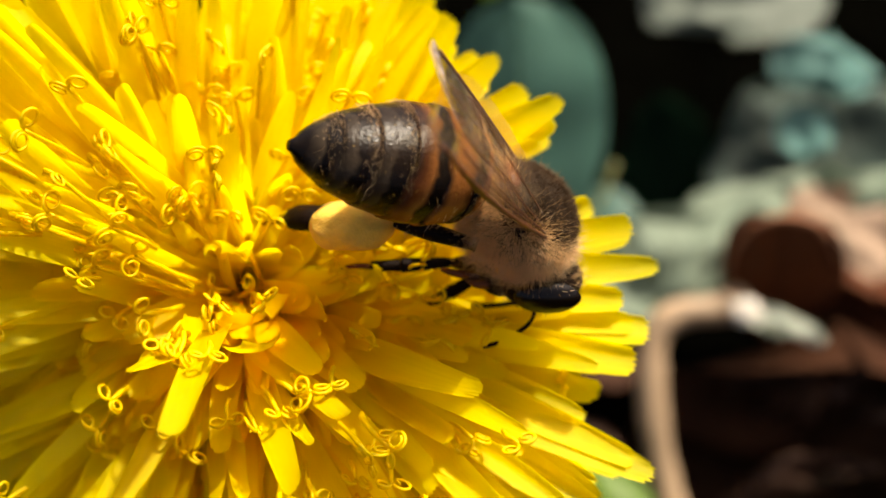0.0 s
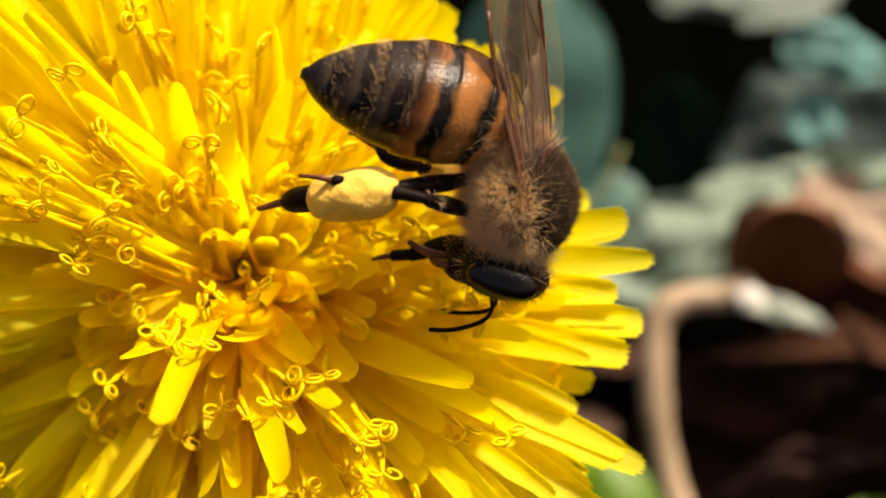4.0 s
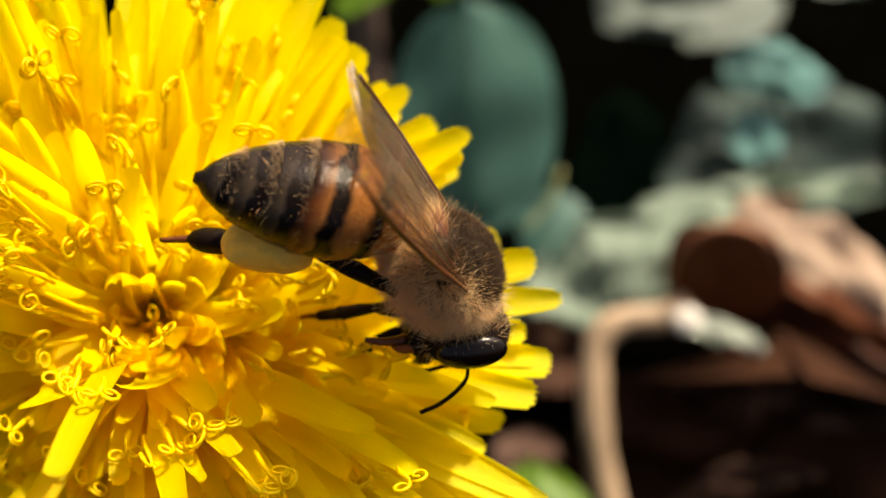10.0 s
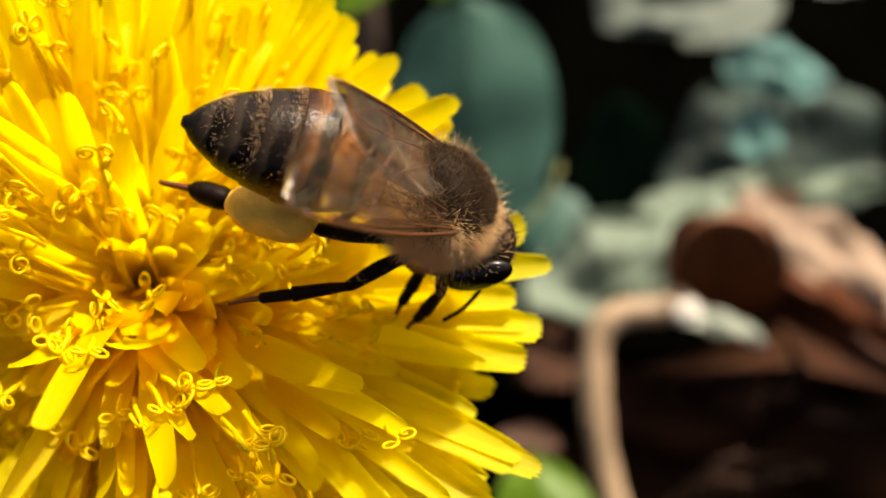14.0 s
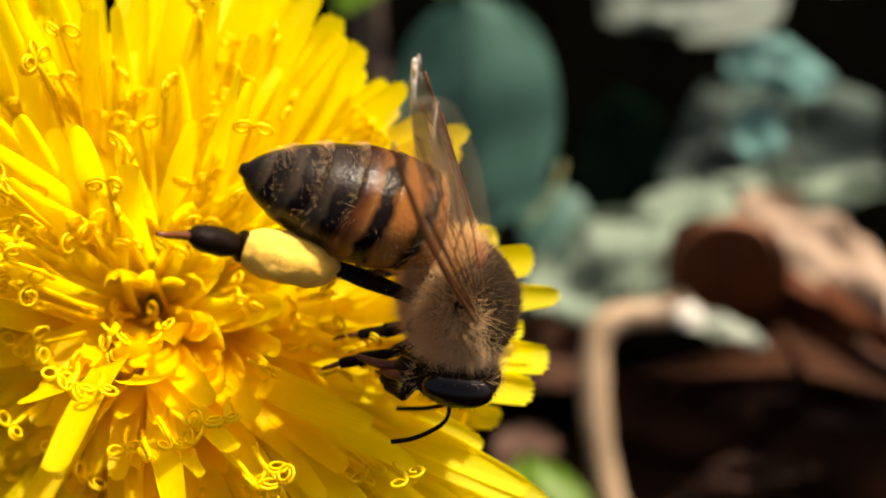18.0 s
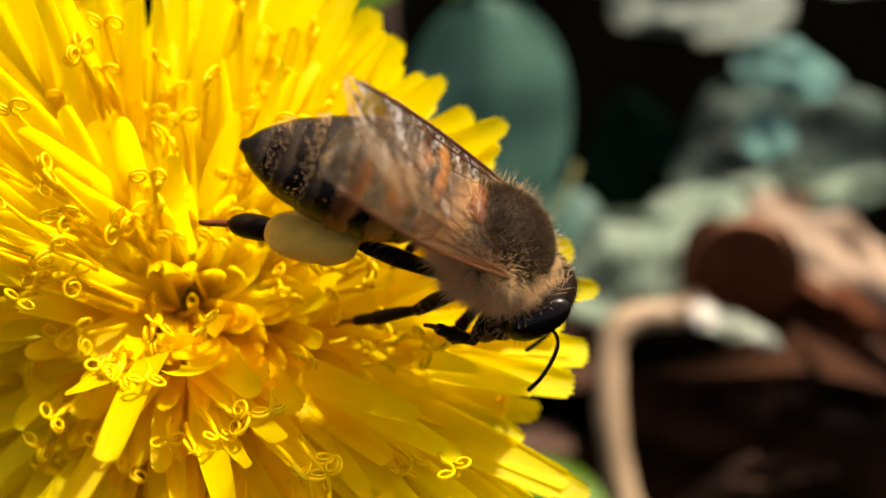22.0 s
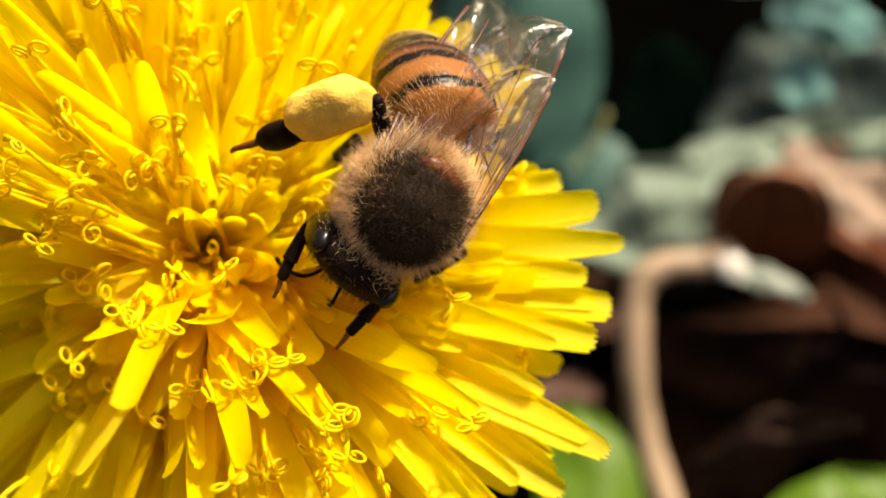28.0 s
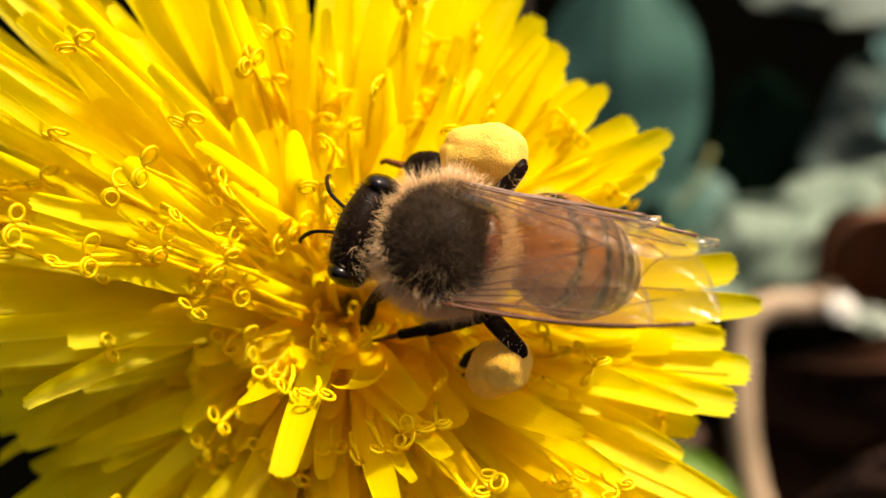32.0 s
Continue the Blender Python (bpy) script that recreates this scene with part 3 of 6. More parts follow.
def in_the_way(P):
    Q = (np.asarray(P) - ORIGIN) @ AXES
    return any(bool(np.any((np.hypot(Q[:, 0] - u, Q[:, 1] - v) < r) & (Q[:, 2] > w))) for u, v, w, r in TRODDEN)


def dandelion():
    rng = np.random.default_rng(7)
    foot = np.array((-9.0, 34.0, 0.0))
    root = new("dandelion", None)
    root.location = Vector(foot) * MM
    tagged(root, "open yellow dandelion flower head on its stalk", "flower")
    kw = dict(parent=root, origin=foot)
    head = slope([HEART + (0, 0, -6.5)])[0]
    back = slope([HEART + (0, 0, -14)])[0]
    part("stalk", tube(spline([foot, foot + (0.5, -2, 18), back, head], 30), np.linspace(2.0, 2.3, 30), 12), M_STEM, **kw, label="pale green hollow stalk")
    cone = [HEART + (0, 0, z) for z in (-9.0, -8.2, -7, -5.8, -4.9, -4.3)]
    part("receptacle", tube(slope(cone), [1.5, 2.6, 3.3, 3.5, 3.2, 1.8], 20), M_GREEN, **kw, label="green base of the flower head")
    for k in range(18):
        th = 2 * math.pi * k / 18 + rng.normal(0, 0.05)
        up = k % 2 == 0
        g = petal(th, 1.12, 8.5 if up else 7.5, 60 if up else 20, 10 if up else -50, 1.7, rng, 0, False)
        g = (g[0] - AXES[:, 2] * (2.6 if up else 3.4), g[1], g[2])
        part("bract", g, M_GREEN, **kw)
    # the rim: florets whose tips make the outline
    edge = [(-21.8, 16.0, 1.6), (-19.9, 15.2, 1.2), (-17.5, 13.3, 1.3), (-13.8, 13.6, 1.2), (-10.5, 14.6, 1.4), (-8.4, 14.6, 1.2), (-6.3, 15.1, 1.5), (-3.3, 14.5, 1.3), (0, 14.1, 1.3),
            (4.3, 15.5, 1.5), (6.7, 14.6, 1.2), (9.8, 14.7, 1.3), (13, 13.6, 1.3), (26.4, 13.4, 1.5), (29.5, 13.4, 1.3), (32.5, 14.0, 1.6), (36, 13.2, 1.4), (40.8, 13.2, 1.6), (45, 12.8, 1.4),
            (50.2, 13.1, 1.7), (54, 13.0, 1.4), (57.5, 13.5, 1.6), (62, 14.3, 1.6), (68, 13.8, 1.5), (74, 14.8, 1.7), (-25, 14.8, 1.3), (-30, 15.4, 1.6), (-37, 16.2, 1.6), (202, 13.2, 1.7)]
    for deg, r, w in edge:
        part("petal", petal(radians(deg), 1.0, r, 62, rng.uniform(2, 9), w, rng, rng.normal(0, 0.15), bend=0.1), M_PETAL, **kw)
    # curling inner florets: bearing, reach, width, start and end slope, twist, hook of the tip
    for deg, r, w, a0, a1, tw, hk in ((182, 4.7, 2.0, 84, 22, 0.2, 0.6), (199, 3.2, 1.8, 86, 28, -0.2, 0.5), (256, 2.3, 1.3, 87, 40, 0.3, -0.2), (268, 3.6, 1.6, 86, 30, 0.9, -0.3),
                                      (278, 5.7, 1.6, 80, 18, -0.9, 0.3), (209, 8.2, 2.0, 76, 10, 0.2, 0.3), (306, 8.2, 1.7, 74, 12, 0.1, -0.1), (314, 8.7, 1.6, 74, 12, -0.1, -0.1),
                                      (177, 7.0, 1.8, 78, 14, 0.1, 0.4), (332, 3.1, 1.5, 86, 34, 0.2, -0.2), (338, 10.1, 1.9, 70, 10, -0.3, -0.2), (330, 6.7, 1.6, 76, 16, 0.8, 0.1),
                                      (113, 10.0, 1.7, 74, 24, 0.2, 0.1), (100, 8.0, 1.5, 76, 30, -0.2, 0.1), (152, 6.5, 1.7, 80, 28, 0.3, 0.2), (235, 5.0, 1.7, 82, 20, -0.3, 0.5),
                                      (292, 4.2, 1.5, 84, 26, 0.5, 0.3), (222, 6.6, 1.9, 78, 14, 0.3, 0.4), (166, 9.0, 1.9, 76, 16, 0.1, 0.3), (143, 10.5, 1.8, 74, 20, -0.2, 0.1)):
        part("petal", petal(radians(deg), 0.35 + 0.05 * r, r, a0, a1, w * 0.85, rng, tw, True, hk), M_GOLDSHADE, **kw)
    # the lower side: tiers of trough-shaped florets whose tips turn up towards the light, dark gaps between them
    for reach, count, a0, a1 in ((3.4, 14, 86, 30), (5.2, 21, 82, 20), (7.2, 30, 78, 13), (9.4, 37, 74, 9), (11.8, 40, 70, 6), (14.4, 38, 68, 4)):
        for k in range(count):
            b = 150 + 186 * (k + 0.5 + rng.normal(0, 0.25)) / count
            fall = 24 * max(0.0, math.cos(radians(b - 225))) * reach / 10
            g = petal(radians(b), 0.3 + 0.055 * reach, reach * rng.uniform(0.86, 1.14), a0, a1 - fall + rng.normal(0, 5), rng.uniform(0.72, 1.12), rng, rng.normal(0, 0.45), True,
                      rng.uniform(0.0, 0.8) * (1.3 - 0.06 * reach), bend=0.24, trough=rng.uniform(0.1, 0.45))
            if in_the_way(g[0]):
                continue
            # lower tiers get the amber copy: their shade is in the colour
            part("petal", g, M_GOLDSHADE if reach < 13 else M_PETAL, **kw)
    shapes = []
    for k in range(8):
        g = curl(rng, 1.0 + 0.35 * k)
        me = bpy.data.meshes.new("style")
        me.from_pydata((g[0] * MM).tolist(), [], g[1])
        me.polygons.foreach_set("use_smooth", [True] * len(me.polygons))
        me.materials.append(M_STYLE)
        shapes.append(me)
    # florets in the spiral order in which they grow, the outermost last
    count = 560
    rest = []
    for k in range(count):
        rho = ((k + 0.5) / count) ** 0.56
        th = k * 2.39996 + rng.normal(0, 0.06)
        droop = 32 * max(0.0, math.cos(th - radians(222))) ** 2 * rho
        reach = rim(math.degrees(th)) * (0.09 + 0.83 * rho ** 1.35) * rng.uniform(0.80, 1.08)
        a0, a1 = 88 - 24 * rho + rng.normal(0, 4), 58 * (1 - rho) ** 0.8 + 3 - droop + rng.normal(0, 9)
        w = rng.uniform(0.95, 1.45) * (0.74 if math.cos(th - radians(95)) > 0.45 else 1.0)
        low = math.cos(th - radians(262))
        if low > -0.1 and 0.15 < rho < 0.72 and rng.uniform() < 0.6:
            continue
        rise = max(0.0, math.cos(th - radians(285))) ** 2
        a1 += 16 * rise * (1 - 0.75 * rho)
        if math.cos(th - radians(275)) > 0.2:
            w *= 0.86
        g = petal(th, rho, reach, a0, a1, w, rng, rng.normal(0, 0.15 + 0.4 * (1 - rho)), True, (rng.choice((-0.5, -0.2, 0, 0.3, 0.7)) + 0.35 * rise) * (1.4 - rho), bend=0.24 if math.cos(th) < 0.6 else 0.16)
        if in_the_way(g[0]):
            continue
        if rho > 0.42 and math.cos(th - radians(140)) > -0.25:
            rest.append(g)
        else:
            # lower florets again carry their shade as a deeper petal colour
            part("petal", g, M_GOLDSHADE if low > -0.2 and rho < 0.75 else M_PETAL, **kw)
    for k in range(120):
        th = 2 * math.pi * (k + rng.uniform(-0.4, 0.4)) / 120
        g = petal(th, 1.06, rim(math.degrees(th)) * rng.uniform(0.86, 0.97), 60, rng.normal(-1, 3) - 20 * max(0.0, math.cos(th - radians(222))) ** 2, rng.uniform(1.0, 1.45), rng, rng.normal(0, 0.15), bend=0.16)
        if abs(math.degrees(math.atan2(math.sin(th), math.cos(th)))) < 40:
            part("petal", g, M_PETAL, **kw)
        else:
            rest.append(g)
    # styles with their curled stigmas stand out over the florets
    top = {}
    for ob in root.children:
        if ob.name.startswith("petal"):
            rest_w = np.empty(len(ob.data.vertices) * 3)
            ob.data.vertices.foreach_get("co", rest_w)
            heap(top, rest_w.reshape(-1, 3) / MM + foot)
    for g in rest:
        heap(top, g[0])
    for k in range(157):
        if k < 75:
            th, r = radians(rng.uniform(35, 165)), rng.uniform(2.5, 12.5)
        elif k < 125:
            th, r = radians(rng.uniform(-75, 35)), rng.uniform(4.0, 13.2)
        elif k < 150:
            th, r = radians(rng.uniform(165, 285)), rng.uniform(1.5, 11.0)
        else:
            th, r = radians(rng.uniform(0, 360)), rng.uniform(0.2, 2.4)
        r = min(r, rim(math.degrees(th)) * 0.9)
        c, sn = math.cos(th), math.sin(th)
        place = HEART[:2] + (r * c, r * sn)
        h = top.get((int(place[0] // 0.5), int(place[1] // 0.5)))
        if h is None:
            continue
        if in_the_way(slope([(place[0], place[1], h + 0.5)])):
            continue
        out = rng.uniform(0.4, 0.9) if k < 75 else rng.uniform(0.25, 0.7)
        zv = Vector(AXES @ (np.array((out * c, out * sn, 0.75)) + rng.normal(0, 0.12, 3))).normalized()
        ob = new("style", shapes[int(rng.integers(3, 8) if k < 75 else rng.integers(0, 3))])
        ob.parent = root
        rot = zv.to_track_quat("Z", "Y") @ Euler((0, 0, rng.uniform(0, 6.28))).to_quaternion()
        ob.matrix_basis = Matrix.LocRotScale(Vector(slope([(place[0], place[1], h + rng.uniform(0.05, 0.55))])[0] - foot) * MM, rot, None)
    V, Fc = merge(rest)
    tagged(part("petal", (V, Fc, np.concatenate([np.asarray(g[2]) for g in rest])), M_PETAL, **kw), kind="stuff")
    return root


dandelion()


# ---- the bee: x forward, y to its left, z to its back; the root sits in the thorax ----
def hump(x):
    """How far the abdomen's axis is arched above the line from its joint to its tip."""
    return 0.9 * (1 - x / 6.35) * min(1.0, x / 0.7)


def lathe(profile, flat=1.0, sides=28):
    V = []
    for x, r in profile:
        for k in range(sides):
            w = 2 * math.pi * k / sides
            V.append((x, r * 1.1 * math.cos(w), r * flat * math.sin(w) + hump(min(-x, 6.35))))
    n = len(profile)
    return np.array(V), grid_faces(n, sides, True) + [tuple(range(sides - 1, -1, -1)), tuple(range((n - 1) * sides, n * sides))]


ABD = [(0.0, 0.42), (0.3, 1.0), (0.9, 1.5), (1.8, 1.76), (2.9, 1.78), (3.9, 1.56), (4.9, 1.22), (5.6, 0.84), (6.1, 0.44), (6.35, 0.06)]


def girth(x):
    p = spline(ABD, 80)
    return float(np.interp(x, p[:, 0], p[:, 1]))


def wing(length, width, fore):
    """Outline and veins of a wing that points to -x, its leading edge towards -y; lies in its own plane, slightly pleated."""
    n, m = 22, 9
    V = []
    for i in range(n + 1):
        s = i / n
        lead = -0.10 * width * math.sin(math.pi * s) - 0.1
        full = width * (0.16 + 0.84 * math.sin(math.pi * min(1, s * 0.66 + 0.10)) ** 1.1)
        full *= math.sqrt(max(0.0, 1 - max(0, (s - 0.72) / 0.285) ** 2.6))
        for j in range(m + 1):
            f = j / m
            V.append((-length * s + 0.0 * f, lead + full * f, 0.06 * math.sin(f * 14) * (0.4 + s) + 0.25 * s * s))
    V = np.array(V)
    film = (V, grid_faces(n + 1, m + 1))

    def at(s, f):
        i = min(n, max(0, s * n))
        a = int(min(i, n - 1))
        j = min(m - 1, int(f * m))
        p = V[a * (m + 1) + j] * (1 - (i - a)) + V[(a + 1) * (m + 1) + j] * (i - a)
        q = V[a * (m + 1) + j + 1] * (1 - (i - a)) + V[(a + 1) * (m + 1) + j + 1] * (i - a)
        g = f * m - j
        return p * (1 - g) + q * g
    runs = [([(0, 0), (0.25, 0), (0.5, 0), (0.75, 0), (0.92, 0.02)], 0.105), ([(0.02, 0.1), (0.3, 0.13), (0.62, 0.11)], 0.05),
            ([(0.03, 0.25), (0.25, 0.33), (0.5, 0.36), (0.72, 0.38), (0.88, 0.45)], 0.035), ([(0.05, 0.5), (0.25, 0.6), (0.45, 0.68), (0.62, 0.82)], 0.035),
            ([(0.3, 0.13), (0.36, 0.33)], 0.03), ([(0.5, 0.36), (0.55, 0.12)], 0.03), ([(0.36, 0.36), (0.42, 0.66)], 0.03),
            ([(0.62, 0.11), (0.72, 0.22), (0.82, 0.3)], 0.03), ([(0.56, 0.37), (0.62, 0.6), (0.7, 0.8)], 0.028), ([(0.7, 0.38), (0.76, 0.62), (0.82, 0.8)], 0.025)]
    if not fore:
        runs = runs[:4] + [runs[6]]
    veins = merge([tube(spline([at(*q) for q in run], 12), r * 0.62, 5) for run, r in runs])
    return film, veins


def bee():
    rng = np.random.default_rng(3)
    root = new("honeybee", None)
    root.scale = (1.04, 1.04, 1.04)
    tagged(root, "brown and amber honeybee carrying yellow pollen", "bee")
    thorax = part("thorax", blob((0, 0, 0), (1.85, 1.8, 1.62), 28, 20, 0.05, 2.0), M_SKIN, root, "dark thorax under dense tan fur")
    p, nr = on_blob((0, 0, 0), (1.85, 1.8, 1.62), 15000, rng, lambda q: q[2] < rng.uniform(-0.1, 0.5) or q[0] < -rng.uniform(0.7, 1.05) or abs(q[1]) > rng.uniform(0.85, 1.2))
    tagged(part("fur", spikes(p, nr, 0.74, 0.0075, rng, 0.36, (-0.15, 0, 0)), M_FUR, thorax, "tan fur"), kind="stuff")
    p, nr = on_blob((0, 0, 0), (1.85, 1.8, 1.62), 9000, rng, lambda q: q[2] > rng.uniform(-0.4, 0.5) and q[0] > -rng.uniform(0.6, 1.1))
    tagged(part("fur", spikes(p, nr, 0.30, 0.007, rng, 0.3, (-0.2, 0, 0)), M_FURD, thorax, "short brown fur on the back"), kind="stuff")
    p, nr = on_blob((0, 0, 0), (1.85, 1.8, 1.62), 1700, rng, lambda q: q[2] > -0.2 and (abs(q[1]) > rng.uniform(0.5, 1.0) or q[0] < -rng.uniform(0.5, 1.0) or q[0] > rng.uniform(0.9, 1.3)))
    tagged(part("fur", spikes(p, nr, 0.6, 0.006, rng, 0.4, (-0.2, 0, 0)), M_FURM, thorax, "long thin golden brown hair on the back"), kind="stuff")
    part("scutellum", blob((-1.30, 0, 0.90), (0.42, 0.85, 0.28), 18, 10), M_LEGTIP, thorax, "glossy russet shield plate")

    # abdomen with its overlapping plates
    prof = spline([(-x, r * 0.94) for x, r in ABD], 30)
    abdomen = part("abdomen", lathe(prof, 0.95), M_ABD, root, "amber abdomen with dark bands")
    cuts = [0.22, 1.05, 2.10, 3.15, 4.15, 5.1, 6.25]
    for a, b in zip(cuts, cuts[1:]):
        xs = np.linspace(a, b + 0.16, 9)
        prof = [(-x, girth(min(x, 6.3)) * (0.975 + 0.035 * (x - a) / (b - a))) for x in xs]
        prof += [(-(b + 0.17), girth(min(b + 0.16, 6.33)) * 0.95)]
        part("tergite", lathe(prof, 0.95), M_ABD, abdomen)
    for band, cnt, ln, wide in ((0.3, 900, 0.75, 0.5), (1.1, 60, 0.2, 0.6), (2.15, 120, 0.2, 0.4), (3.2, 460, 0.2, 0.22), (4.2, 460, 0.22, 0.24), (5.12, 260, 0.22, 0.3)):
        P, N = [], []
        for _ in range(cnt):
            x = band + abs(rng.normal(0, wide))
            w = rng.uniform(0, 2 * math.pi) if band < 1 else rng.normal(math.pi / 2, 0.75)
            r = girth(min(x, 6.2))
            P.append((-x, r * 1.1 * math.cos(w), r * 0.95 * math.sin(w) + hump(min(x, 6.3))))
            N.append((-0.7, 0.8 * math.cos(w), 0.8 * math.sin(w)))
        tagged(part("fur", spikes(np.array(P), N, ln * 0.6, 0.0032, rng, 0.25), M_FUR, abdomen, "pale band of short fur"), kind="stuff")

    dust = []
    for _ in range(140):
        x, w = rng.uniform(0.4, 5.8), rng.uniform(0, 2 * math.pi)
        r = girth(x) * 1.02
        dust.append(blob((-x, r * 1.1 * math.cos(w), r * 0.95 * math.sin(w) + hump(x)), [rng.uniform(0.006, 0.015)] * 3, 6, 4))
    tagged(part("pollen_dust", merge(dust), M_POLLEN, abdomen, "scattered pollen grains"), kind="stuff")

    # head; its joint with the thorax is its origin
    head = part("head", blob((0.75, 0, -0.35), (0.85, 1.75, 1.45), 24, 16, 0.05, 1.5), M_BLACK, root, "black triangular head")
    part("muzzle", blob((0.95, 0, -1.55), (0.55, 0.8, 0.75), 16, 12), M_BLACK, head)
    for sy in (-1, 1):
        part("eye", blob((0.72, sy * 1.42, -0.25), (0.58, 0.4, 1.1), 20, 14), M_EYE, head, "glossy black eye")
        pts = spline([(1.45, sy * 0.35, -0.5), (1.9, sy * 0.5, -0.35), (2.25, sy * 0.65, -0.45), (2.55, sy * 0.85, -0.85), (2.8, sy * 1.05, -1.4), (2.95, sy * 1.15, -2.0)], 24)
        part("antenna", tube(pts, np.r_[np.full(10, 0.06), np.full(14, 0.072)], 8), M_BLACK, head)
        part("mandible", tube(spline([(0.95, sy * 0.45, -1.95), (1.05, sy * 0.3, -2.4), (1.05, sy * 0.05, -2.65)], 8), np.linspace(0.2, 0.08, 8), 8), M_LEGTIP, head)
    part("proboscis", tube(spline([(0.9, 0, -2.1), (0.9, 0, -2.9), (0.75, 0, -3.5)], 8), np.linspace(0.2, 0.08, 8), 8), M_LEGTIP, head)
    p, nr = on_blob((0.75, 0, -0.35), (0.85, 1.75, 1.45), 1300, rng, lambda q: abs(q[1]) < 0.85)
    tagged(part("fur", spikes(p, nr, 0.28, 0.007, rng, 0.4), M_FURD, head, "short brown face fur"), kind="stuff")
    p, nr = on_blob((0.75, 0, -0.35), (0.85, 1.75, 1.45), 450, rng, lambda q: q[0] < -0.25 or q[2] < -0.75)
    tagged(part("fur", spikes(p, nr, 0.5, 0.009, rng, 0.4), M_FUR, head, "pale fur round the back of the head"), kind="stuff")

    # wings; origin at the hinge
    wings = {}
    film, veins = wing(8.1, 2.9, True)
    hfilm, hveins = wing(5.7, 2.0, False)
    for sy, outward in ((-1, 2), (1, -15)):
        for nm, fg, vg, at, ang, tilt in (("forewing", film, veins, (0.1, 1.8, 0.65), outward + 3, 14), ("hindwing", hfilm, hveins, (-0.55, 1.7, 0.6), outward + 6, 12)):
            w = part(nm, (fg[0] * (1, -sy, 1), fg[1]), M_WING, root, "clear amber-tinted wing")
            part("vein", (vg[0] * (1, -sy, 1), vg[1]), M_VEIN, w, "fine brown veins")
            wings["fore" if nm == "forewing" else "rear", sy] = w
            w.matrix_basis = pose(at[0] * MM, sy * at[1] * MM, at[2] * MM, 38 if sy < 0 else -8, tilt, sy * -ang)

    # legs
    joints = {}
    for kind, L1, L2 in (("hind", 2.6, 4.9), ("mid", 2.4, 3.6), ("front", 1.7, 2.3)):
        for sy in (-1, 1):
            thick = {"hind": 0.30, "mid": 0.26, "front": 0.24}[kind]
            f = part("femur", tube(spline([(-0.1, 0, 0), (L1 * 0.15, 0, 0.05), (L1 * 0.55, 0, 0.06), (L1 * 0.9, 0, 0), (L1 * 1.02, 0, 0)], 16),
                                   np.interp(np.linspace(0, 1, 16), [0, 0.15, 0.5, 0.9, 1], [0.26, 0.2, thick, thick * 0.7, 0.16]), 10), M_BLACK, root, "black upper leg")
            if kind == "hind":
                sh = tube(spline([(-0.05, 0, 0), (0.8, 0, 0), (2.6, 0, -0.05), (3.0, 0, -0.1)], 16), np.interp(np.linspace(0, 1, 16), [0, 0.3, 0.85, 1], [0.16, 0.26, 0.5, 0.4]), 12)
                foot = tube(spline([(2.9, 0, -0.1), (3.4, 0, -0.12), (4.0, 0, -0.12), (4.55, 0, -0.08)], 16), np.interp(np.linspace(0, 1, 16), [0, 0.15, 0.35, 0.65, 0.85, 1], [0.2, 0.46, 0.55, 0.54, 0.42, 0.14]), 14)
                foot = (foot[0] * (1, 0.75, 1), foot[1])
                toe = tube(spline([(4.4, 0, -0.08), (4.9, 0.05, 0.0), (5.3, 0.1, 0.1), (5.5, 0.1, 0.02)], 12), np.linspace(0.14, 0.07, 12), 8)
            else:
                a, b, c = L2 * 0.5, L2 * 0.78, L2 * 1.05
                sh = tube(spline([(-0.05, 0, 0), (a * 0.4, 0, 0.02), (a * 0.9, 0, 0), (a, 0, 0)], 14), np.interp(np.linspace(0, 1, 14), [0, 0.3, 0.8, 1], [0.14, 0.2, 0.26, 0.18]), 10)
                foot = tube(spline([(a, 0, 0), (a + 0.1, 0, 0), (b * 0.95, 0, 0.02), (b, 0, 0.02)], 12), np.interp(np.linspace(0, 1, 12), [0, 0.2, 0.7, 1], [0.14, 0.2, 0.18, 0.1]), 10)
                toe = tube(spline([(b, 0, 0.02), ((b + c) / 2, 0.04, 0.06), (c, 0.05, 0.0)], 10), np.linspace(0.1, 0.055, 10), 8)
            t = part("tibia", sh, M_BLACK, root, "black lower leg")
            part("foot", foot, M_BLACK, t)
            part("claw", toe, M_LEGTIP, t, "russet foot tip")
            if kind == "hind":
                g = blob((1.5, 0.0, 0.3), (1.52, 0.88, 0.95), 56, 40, 0.09, 2.0, 4.0 + sy)
                g[0][:] += [0.03 * np.array(noise.noise_vector(Vector(v) * 5.0)) for v in g[0]]
                dent = np.exp(-((g[0][:, 0] - 1.5) / 0.8) ** 2)
                g[0][:, 1] *= 1 - 0.12 * dent
                g[0][:, 2] += 0.14 * (1 - dent) * np.sign(g[0][:, 2] - 0.36)
                part("pollen_pellet", g, M_POLLEN, t, "lumpy pale yellow pollen load")
            q = np.stack((rng.uniform(0.1, L1 * 0.95, 160), np.zeros(160), np.zeros(160)), 1)
            w = rng.uniform(0, 6.28, 160)
            nv = np.stack((np.full(160, 0.2), np.cos(w), np.sin(w)), 1)
            tagged(part("fur", spikes(q + nv * thick * 0.7, nv, 0.25, 0.007, rng, 0.3), M_FUR, f, "sparse leg hair"), kind="stuff")
            joints[kind, sy] = (f, t)
    return root, abdomen, head, joints, wings


BEE, ABDOMEN, HEAD, LEGS, WINGS = bee()


